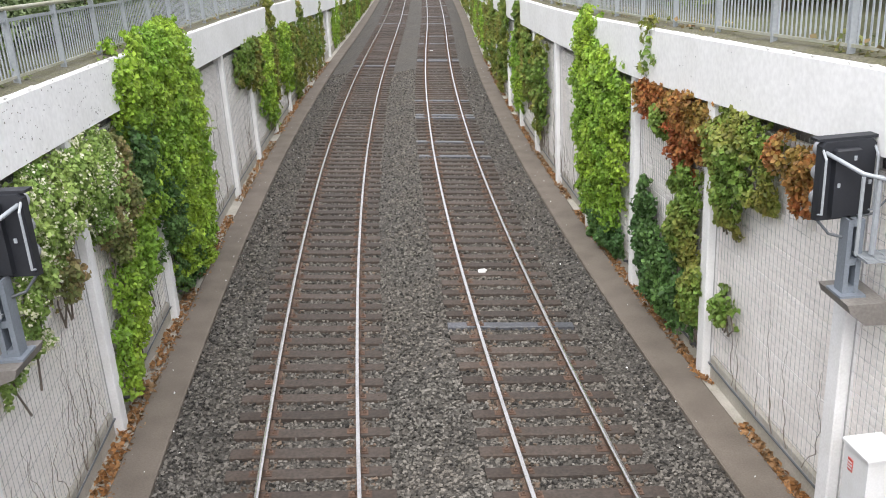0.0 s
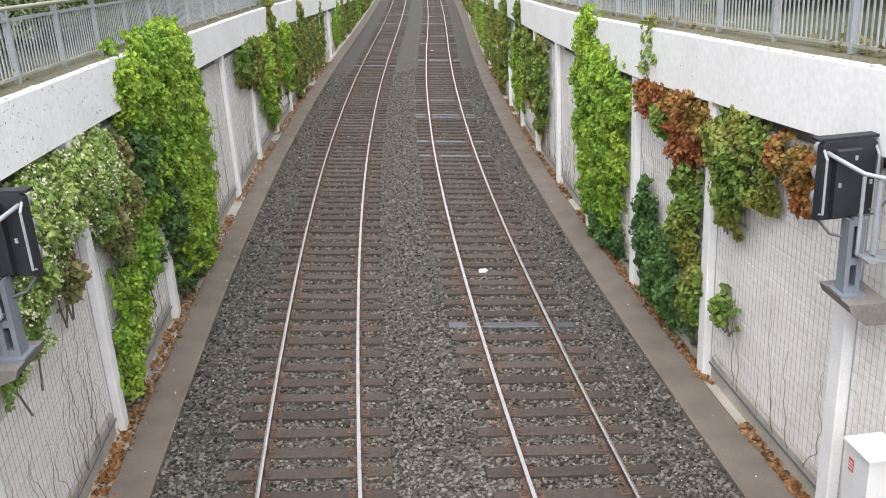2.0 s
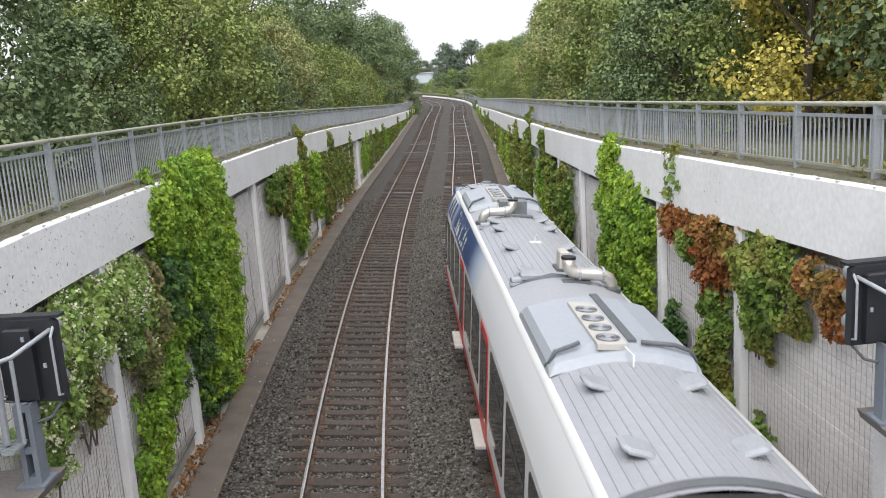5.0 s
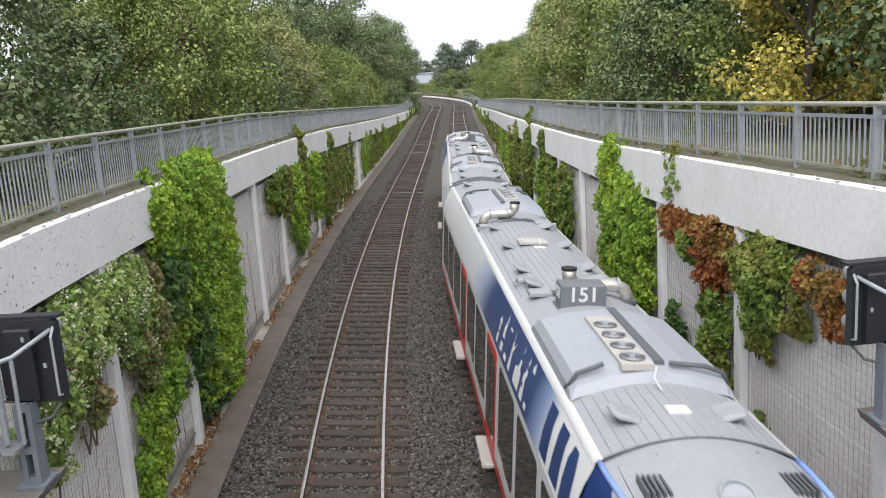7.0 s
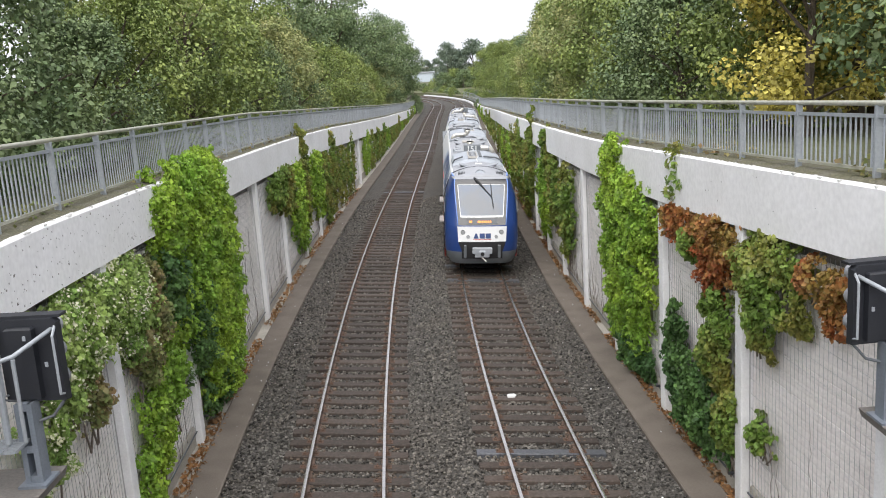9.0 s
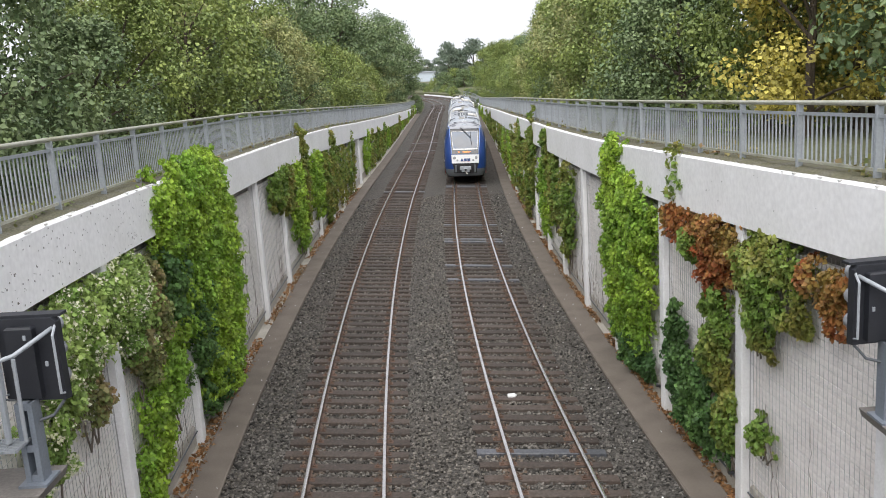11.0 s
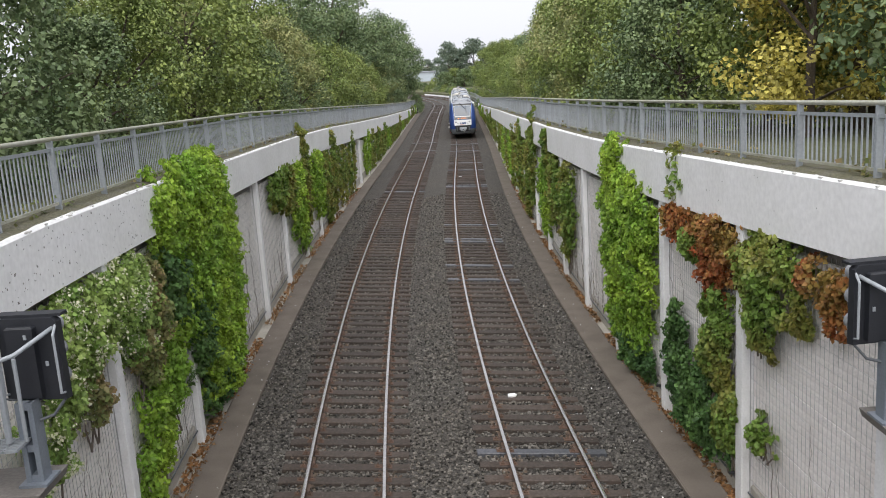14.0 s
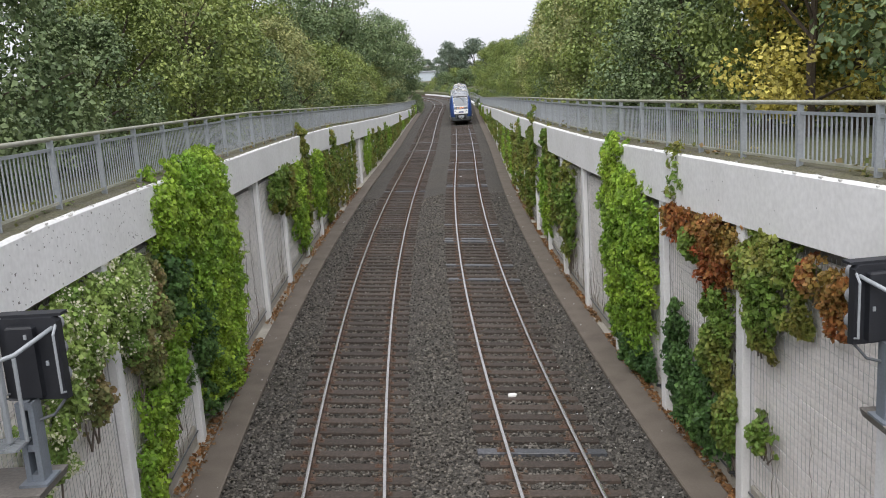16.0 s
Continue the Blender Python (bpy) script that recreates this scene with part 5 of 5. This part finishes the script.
def build_vines():
    # bright curtain beside the white beam's end, and what hangs round it
    vine("climbing_plant", -1, M_LEAF_BRIGHT, [(20.2, 5.25, 3.5, 0.95, 0.5), (19.0, 5.0, 2.0, 0.9, 0.45), (20.9, 3.5, 3.2, 1.7, 0.5), (21.6, 1.7, 2.4, 1.7, 0.45), (23.0, 3.0, 1.3, 2.6, 0.4)], 40000, 0.086, "bright green creeper curtain hanging over the wall beam", seed=1)
    vine("climbing_plant", -1, M_LEAF_IVY, [(17.8, 3.7, 1.0, 1.0, 0.42), (19.4, 2.4, 0.9, 1.2, 0.46), (21.0, 0.7, 1.6, 0.8, 0.3)], 6500, 0.085, "dark green ivy on the white wall", seed=2)
    vine("climbing_plant", -1, M_LEAF_BRIGHT, [(17.0, 2.5, 1.2, 1.2, 0.28), (15.9, 1.5, 0.9, 0.9, 0.25), (15.0, 0.75, 0.8, 0.7, 0.22), (22.4, 0.05, 1.0, 0.28, 0.35)], 6500, 0.082, "green creeper trailing down to the gutter", seed=3)
    vine("climbing_plant", -1, M_LEAF_PALE, [(13.8, 4.3, 2.4, 0.7, 0.36), (12.1, 4.2, 0.9, 0.9, 0.32), (15.3, 3.9, 1.1, 0.9, 0.32), (11.4, 3.5, 0.6, 0.9, 0.22), (10.6, 3.1, 0.4, 0.7, 0.2)], 10500, 0.075, "green clematis with cream flowers hanging on the wall", seed=4, flowers=2600, stems=1)
    vine("climbing_plant", -1, M_LEAF_BROWN, [(16.4, 3.7, 0.8, 0.9, 0.32), (12.9, 3.3, 0.6, 0.55, 0.25), (15.7, 3.0, 0.8, 0.6, 0.27)], 3600, 0.082, "partly wilted brown-green creeper on the wall", seed=5)
    dead_stems(-1, [(11.7, 0.2, 3.2, 15), (16.6, 0.2, 2.6, 7), (25.6, 0.2, 3.6, 9), (30.5, 0.2, 3.2, 10)], 71)
    dead_stems(1, [(11.9, 0.2, 2.4, 7), (16.4, 0.2, 3.8, 8), (26.0, 0.2, 3.6, 12), (30.0, 0.2, 3.4, 12)], 72)
    # further bays of the west wall
    rnd = random.Random(5)
    for y, z, b, c in ((33.4, 3.6, 2.6, 0.8), (36.9, 2.7, 2.0, 1.7), (38.9, 3.7, 0.9, 1.9), (42.5, 2.8, 2.0, 1.4), (48.6, 2.9, 1.0, 1.9), (46.0, 2.2, 1.7, 1.6)):
        vine("climbing_plant", -1, rnd.choice((M_LEAF_MIX, M_LEAF_BRIGHT, M_LEAF_MIX)), [(y, z, b, c, 0.28), (y + 0.4 * b, z - 0.8 * c, b * 0.6, c * 0.7, 0.2)], int(2200 + 1200 * b), 0.115 if y < 60 else 0.18,
             "green creeper covering a wall bay", stems=3, seed=int(y))
    # east wall: tall green pillar, ivy, and the reddening creeper under the beam
    vine("climbing_plant", 1, M_LEAF_BRIGHT, [(22.7, 5.0, 1.3, 0.75, 0.34), (21.5, 3.9, 2.8, 1.15, 0.4), (21.6, 2.6, 2.6, 1.4, 0.38), (21.8, 1.2, 2.0, 0.9, 0.28)], 18500, 0.086, "bright green creeper pillar on the white wall", seed=11)
    vine("climbing_plant", 1, M_LEAF_IVY, [(16.4, 0.9, 1.8, 0.9, 0.22), (17.5, 1.8, 0.6, 0.8, 0.2), (21.4, 0.4, 2.0, 0.5, 0.2)], 9500, 0.085, "dark green ivy on the wire mesh", seed=12)
    vine("climbing_plant", 1, M_LEAF_MIX, [(15.2, 2.6, 0.75, 1.1, 0.27), (14.7, 1.3, 0.6, 0.8, 0.22), (13.25, 1.5, 0.42, 0.30, 0.22)], 5200, 0.085, "green creeper beside a wall post", seed=13)
    vine("climbing_plant", 1, M_LEAF_RED, [(16.7, 4.35, 1.8, 0.42, 0.3), (15.0, 4.25, 1.2, 0.62, 0.28), (15.4, 3.55, 0.5, 0.4, 0.24), (11.25, 4.55, 0.75, 0.36, 0.24), (10.9, 4.3, 0.3, 0.45, 0.22)], 5600, 0.078, "red and orange autumn creeper hanging under the beam", seed=14, hang=True)
    vine("climbing_plant", 1, M_LEAF_MIX, [(12.9, 4.25, 1.25, 0.72, 0.36), (13.2, 3.4, 0.5, 0.6, 0.27), (16.2, 4.1, 0.6, 0.4, 0.34)], 5200, 0.08, "green creeper turning red under the beam", seed=15, hang=True)
    vine("climbing_plant", 1, M_LEAF_MIX, [(17.5, 5.35, 0.6, 0.6, 0.16), (17.7, 4.9, 0.25, 0.5, 0.12)], 380, 0.10, "loose green shoots over the white beam", seed=16)
    for y, z, b, c in ((30.5, 2.8, 1.2, 1.6), (33.5, 3.0, 1.2, 1.2), (35.6, 4.2, 0.5, 0.9), (36.5, 2.4, 1.6, 1.5), (41.0, 3.6, 0.8, 2.0), (44.0, 2.4, 1.4, 1.8), (48.5, 2.8, 1.8, 1.8)):
        vine("climbing_plant", 1, rnd.choice((M_LEAF_MIX, M_LEAF_BRIGHT, M_LEAF_MIX)), [(y, z, b, c, 0.28), (y + 0.3 * b, z - 0.8 * c, b * 0.7, c * 0.6, 0.2)], int(1500 + 800 * b), 0.115 if y < 60 else 0.18,
             "green creeper covering a wall bay", stems=3, seed=100 + int(y))


def build_far_vines():
    """Thin creeper in most of the far bays, with the posts showing through."""
    rnd = random.Random(44)
    for side, face, top, bottom in SIDES:
        step = POST_STEPS[side]
        y = 14.15 + 8 * step
        while y < END - 3:
            h = bottom(y)
            if h < 0.5:
                h = 0.5
            if rnd.random() < 0.85:
                bays = [(y, 0.62 * h, 0.46 * step, 0.42 * h, 0.10), (y + rnd.uniform(-1, 1), 0.3 * h, 0.34 * step, 0.34 * h, 0.08)]
                if rnd.random() < 0.45:
                    bays.append((y + rnd.uniform(-1.5, 1.5), 0.9 * h + 0.3, rnd.uniform(0.5, 1.1), rnd.uniform(0.5, 0.9), 0.24))
                vine("climbing_plant", side, rnd.choice((M_LEAF_MIX, M_LEAF_BRIGHT, M_LEAF_MIX)), bays, int(900 + 420 * h), 0.13 if y < 75 else 0.18, "green creeper covering a wall bay", stems=2, seed=300 + int(y) + side)
            y += step


def build_litter():
    """Fallen leaves in the gutters, scraps on the bed, weeds on the ledges."""
    rs = np.random.RandomState(17)
    pts, nr = [], []
    for side, a, b in ((-1, LEFT - 0.10, -5.0), (1, 4.86, RIGHT + 0.12)):
        for i in range(3900):
            y = 9.5 + 50 * rs.rand() ** 1.6
            if noise.noise(Vector((y * 0.5, side, 3))) < -0.22:
                continue
            pts.append(at(rs.uniform(a, b), y, -0.165 + 0.05 * rs.rand()))
            nr.append((0, 0, 1))
    tagged(leaves("fallen_leaves", pts, nr, 0.095, M_LITTER, None, rs, 0), "orange and brown fallen leaves in the gutters", "leaf litter", kind="stuff")
    pts, nr = [], []
    for side, face, top in ((-1, LEFT, LT), (1, RIGHT, RT)):
        for i in range(1500):
            y = 6 + 80 * rs.rand() ** 1.3
            if noise.noise(Vector((y * 0.35, side, 9))) < 0.0:
                continue
            pts.append(at(face + side * rs.uniform(0.2, 0.65), y, top(y) + 0.04 + 0.22 * rs.rand() ** 2))
            nr.append((0, 0, 0.6))
    tagged(leaves("ledge_weeds", pts, nr, 0.09, M_LEAF_BROWN, None, rs), "low weeds growing along the railing foot", "weeds", kind="stuff")
    pts, nr = [], []
    for i in range(260):
        y = 10 + 45 * rs.rand()
        o = rs.choice([rs.uniform(-5.1, -3.4), rs.uniform(3.0, 4.9)])
        pts.append(at(o, y, -0.09 if abs(o) > 4.3 else -0.13))
        nr.append((0, 0, 1))
    tagged(leaves("pale_specks", pts, nr, 0.035, M_PAPER, None, rs, 0), "small pale scraps scattered on ballast and ducts", "litter", kind="stuff")
    s = Shape()
    m = Matrix.Translation((1.42, 20.0, -0.10))
    s.box(-0.10, 0.08, -0.05, 0.06, 0, 0.07, m, 0.03)
    s.box(0.02, 0.12, -0.02, 0.08, 0, 0.05, m @ Matrix.Rotation(0.5, 4, "Z"), 0.02)
    tagged(part("paper_scrap", s, M_PAPER), "crumpled white paper scrap between the rails", "litter")
    s = Shape()
    s.box(-0.1, 0.1, -0.04, 0.04, -0.14, -0.10, pose_at(1.6, 62))
    tagged(part("paper_scrap", s, M_PAPER), "flat white paper scrap on a far sleeper", "litter")
    s = Shape()
    s.tube([(-3.55, 12.1, -0.12), (-3.35, 12.18, -0.11), (-3.2, 12.16, -0.12), (-3.0, 12.28, -0.12)], 0.009, 5)
    tagged(part("twig", s, M_PAPER), "pale bare twig lying on the ballast", "twig")


# ---- signals, cabinet, signs ----
def build_signal(side, x, y, z, lean):
    """A light signal seen from behind, on a steel pedestal on a bracket."""
    sig = empty("railway_signal", label="black railway light signal on a grey steel pedestal, seen from behind", category="signal", group="signals on the walls")
    m = Matrix.Translation((x, y, z)) @ Matrix.Rotation(radians(lean), 4, "Z")
    s = Shape()
    w, h = 0.335, 0.46
    out = [(-w, -h), (w, -h), (w, h - 0.05), (w - 0.05, h), (-w + 0.05, h), (-w, h - 0.05)]
    n = len(out)
    s.add([m @ Vector((a, 0.0, b)) for a, b in out] + [m @ Vector((a * 0.97, -0.10, b * 0.98)) for a, b in out],
          [tuple(range(n)), tuple(range(n, 2 * n))] + [(k, (k + 1) % n, n + (k + 1) % n, n + k) for k in range(n)])
    plate = fix(part("back_plate", s, M_SIGNAL, sig, "black signal housing"))
    s = Shape()
    s.box(-0.20, 0.10, -0.19, -0.09, -0.40, 0.38, m, 0.02)
    part("lamp_case", s, M_SIGNAL, plate)
    s = Shape()
    s.box(-0.36, 0.36, -0.06, 0.10, 0.455, 0.485, m)
    part("hood", s, M_SIGNAL, plate)
    for q in (-0.30, 0.0, 0.28):
        s = Shape()
        s.tube([m @ Vector((-0.12 * side, 0.0, q)), m @ Vector((-0.12 * side, 0.28, q + 0.02))], [0.12, 0.10], 12, False)
        part("lamp_hood", s, M_SIGNAL_LIGHT, plate, smooth=True)
    for q in (-1, 1):
        s = Shape()
        s.tube([m @ Vector((q * 0.31, -0.08, -0.38)), m @ Vector((q * 0.31, -0.17, -0.36)), m @ Vector((q * 0.31, -0.17, 0.28)), m @ Vector((q * 0.31, -0.08, 0.38))], 0.016, 6)
        part("grab_rail", s, M_GALV, plate, "galvanised grab rail")
    for px, pz in ((0.02, 0.27), (-0.15, -0.03), (0.22, -0.02)):
        s = Shape()
        s.box(px - 0.015, px + 0.015, -0.205, -0.19, pz - 0.02, pz + 0.03, m)
        part("latch", s, M_GALV, plate)
    # pedestal with openings
    p = Matrix.Translation((x + 0.09 * side, y - 0.18, 0))
    zb = z - 1.31
    s = Shape()
    for ax in (-0.065, 0.065):
        s.box(ax - 0.028, ax + 0.028, -0.10, 0.10, zb, z - 0.42, p)
    for bz in (zb, zb + 0.34, z - 0.5):
        s.box(-0.065, 0.065, -0.09, 0.09, bz, bz + 0.08, p)
    s.box(-0.04, 0.04, 0.05, 0.07, zb, z - 0.42, p)
    part("pedestal", s, M_PEDESTAL, sig, "grey steel pedestal with openings")
    s = Shape()
    s.box(-0.15, 0.15, -0.18, 0.18, zb - 0.03, zb, p)
    part("base_plate", s, M_PEDESTAL, sig)
    # guard bar and grating step towards the wall
    s = Shape()
    q = Vector((x, y - 0.45, 0))
    u = side
    s.tube([q + Vector((-0.30 * u, 0.38, z + 0.36)), q + Vector((0.02 * u, 0.02, z + 0.16)), q + Vector((0.25 * u, -0.05, z + 0.10)), q + Vector((0.75 * u, -0.05, z + 0.14))], 0.026, 8)
    part("guard_rail", s, M_GALV, sig, smooth=True)
    for dx, wd in ((0.02, 0.022), (0.2, 0.036)):
        s = Shape()
        s.tube([q + Vector((dx * u, 0.0, z + 0.13)), q + Vector(((dx + 0.03) * u, 0.05, zb + 0.52))], wd, 8)
        part("strut", s, M_GALV, sig)
    s = Shape()
    for k in range(9):
        s.box(0, 0.42, 0.04 * k, 0.04 * k + 0.012, 0, 0.03, Matrix.Translation((q.x + (0.1 if u > 0 else -0.52), q.y - 0.1, zb + 0.46)))
    for k in range(4):
        s.box(0.138 * k, 0.138 * k + 0.012, 0, 0.34, 0, 0.032, Matrix.Translation((q.x + (0.1 if u > 0 else -0.52), q.y - 0.1, zb + 0.46)))
    part("grating", s, M_GALV, sig, "steel grating step")
    s = Shape()
    s.tube([(x - 0.28 * u, y - 0.1, z - 0.46), (x - 0.15 * u, y - 0.12, z - 0.62), (x + 0.0 * u, y - 0.15, z - 0.66)], 0.018, 6)
    s.tube([(x + 0.15 * u, y - 0.1, z - 0.45), (x + 0.35 * u, y - 0.1, z - 0.42), (x + 0.6 * u, y - 0.05, z - 0.2)], 0.012, 6)
    part("cable", s, M_T_DARK, sig)
    # bracket fixed to the wall post
    b = Shape()
    face = LEFT if side < 0 else RIGHT
    xi, xo = x - 0.06 * u, at(face + side * 0.05, y).x
    ring = lambda dz, xa: [(xa, y - 0.55, dz), (xo, y - 0.55, dz), (xo, y + 0.2, dz), (xa, y + 0.2, dz)]
    b.loft([ring(zb - 0.30, xo - 0.25 * u), ring(zb - 0.14, xi + 0.04 * u), ring(zb - 0.03, xi)], True, True)
    fix(part("bracket", b, M_BRACKET, sig, "stained concrete bracket"))


def build_small():
    build_signal(1, 4.80, 9.55, 4.86, 6)
    build_signal(-1, -4.42, 9.15, 4.98, -4)
    cab = empty("cabinet", label="small white trackside cabinet with a red label", category="cabinet")
    m = Matrix.Translation((4.91, 8.78, 0)) @ Matrix.Rotation(0.08, 4, "Z")
    s = Shape()
    s.box(-0.13, 0.30, -0.45, 0.02, -0.3, 1.90, m)
    part("body", s, M_CABINET, cab)
    s = Shape()
    s.box(-0.16, 0.33, -0.48, 0.05, 1.90, 1.95, m, 0.02)
    part("lid", s, M_CABINET, cab)
    s = Shape()
    s.box(-0.137, -0.13, -0.17, -0.07, 1.58, 1.74, m)
    lab = part("warning_label", s, M_LABEL, cab, "red warning label with unreadable lines")
    for k in range(3):
        s = Shape()
        s.box(-0.141, -0.137, -0.16, -0.08, 1.61 + 0.04 * k, 1.625 + 0.04 * k, m)
        part("label_bar", s, M_T_WHITE, lab)
    # small kilometre-like board on the east wall
    s = Shape()
    m = pose_at(RIGHT - 0.04, 44.5, 2.15)
    s.box(-0.16, 0.16, -0.015, 0.015, -0.33, 0.33, m)
    board = tagged(part("sign_board", s, M_SIGN), "small white board with dark bars on the wall", "sign")
    for k in range(2):
        s = Shape()
        s.box(-0.09, 0.07, -0.022, -0.015, -0.22 + 0.26 * k, -0.02 + 0.26 * k, m)
        part("sign_bar", s, M_T_BLACK, board)
    # far hall and barrier beyond the bend
    hall = empty("industrial_building", label="pale blue-grey industrial hall far beyond the trees", category="building")
    s = Shape()
    s.box(-12, 4.2, 420, 440, -0.4, 3.7)
    part("wall", s, M_BUILDING, hall)
    s = Shape()
    s.box(-12.4, 4.5, 419.6, 440.4, 3.7, 4.1)
    part("roof", s, M_T_VENT, hall)
    s = Shape()
    run(s, lambda y: [(4.5, -0.4), (4.5, 0.02), (4.54, 0.06), (4.72, 0.06), (4.72, -0.4)], steps(168, 232, 4))
    tagged(fix(part("parapet", s, M_POST)), "low white parapet along the outside of the far bend", "parapet")
    s = Shape()
    for k in range(14):
        s.tube([at(5.3, 164 + 2.2 * k, -0.3), at(5.3, 164 + 2.2 * k, 1.5)], 0.04, 5)
    for z in (0.2, 0.8, 1.45):
        s.tube([at(5.3, 164 + 2.2 * k, z) for k in range(14)], 0.035, 5)
    tagged(part("fence", s, M_GALV), "grey wire fence beside the far bend", "fence")


build_small()
build_vines()
build_far_vines()
build_litter()
build_trees()


# ---- motion ----
def track_table():
    """Length along the railcar's track against y."""
    ys = np.arange(-60, 320, 0.5)
    pts = [at(2.0, float(y)) for y in ys]
    d = np.concatenate([[0], np.cumsum([(b - a).length for a, b in zip(pts, pts[1:])])])
    return ys, d - np.interp(0, ys, d)


TRACK_Y, TRACK_S = track_table()
COURSE_T = [0.0, 3.0, 3.3, 3.8, 4.2, 4.7, 6.8, 7.2, 7.5, 8.0, 8.5, 9.0, 11.5, 12.5, 14.0, 15.0, 16.0]
COURSE_S = [-50.5, -15.8, -12.2, -6.4, -1.8, 4.1, 28.1, 32.9, 36.8, 43.1, 49.9, 56.6, 88.0, 99.9, 117.2, 127.5, 137.2]


def on_track(s):
    return at(2.0, float(np.interp(s, TRACK_S, TRACK_Y)))


def car_pose(s, turned):
    a, b = on_track(s + 9.9), on_track(s - 9.9)
    d = (a - b).normalized()
    m = Matrix.Translation((a + b) / 2) @ Matrix.Rotation(math.atan2(-d.x, d.y), 4, "Z")
    m = m @ Matrix.Rotation(0.85 * math.atan(cant((a.y + b.y) / 2)), 4, "Y")
    return m @ Matrix.Rotation(math.pi, 4, "Z") if turned else m


def motions():
    times = [i * 0.5 for i in range(33)]
    # smooth course through the known places
    co = np.polyfit(COURSE_T, COURSE_S, 7, w=[0.3] + [1] * 16)
    for car, shift, turned in ((FRONT_CAR, 13.6, False), (REAR_CAR, -13.6, True)):
        walk(car, [(t, car_pose(float(np.polyval(co, t)) + shift, turned)) for t in times])


motions()
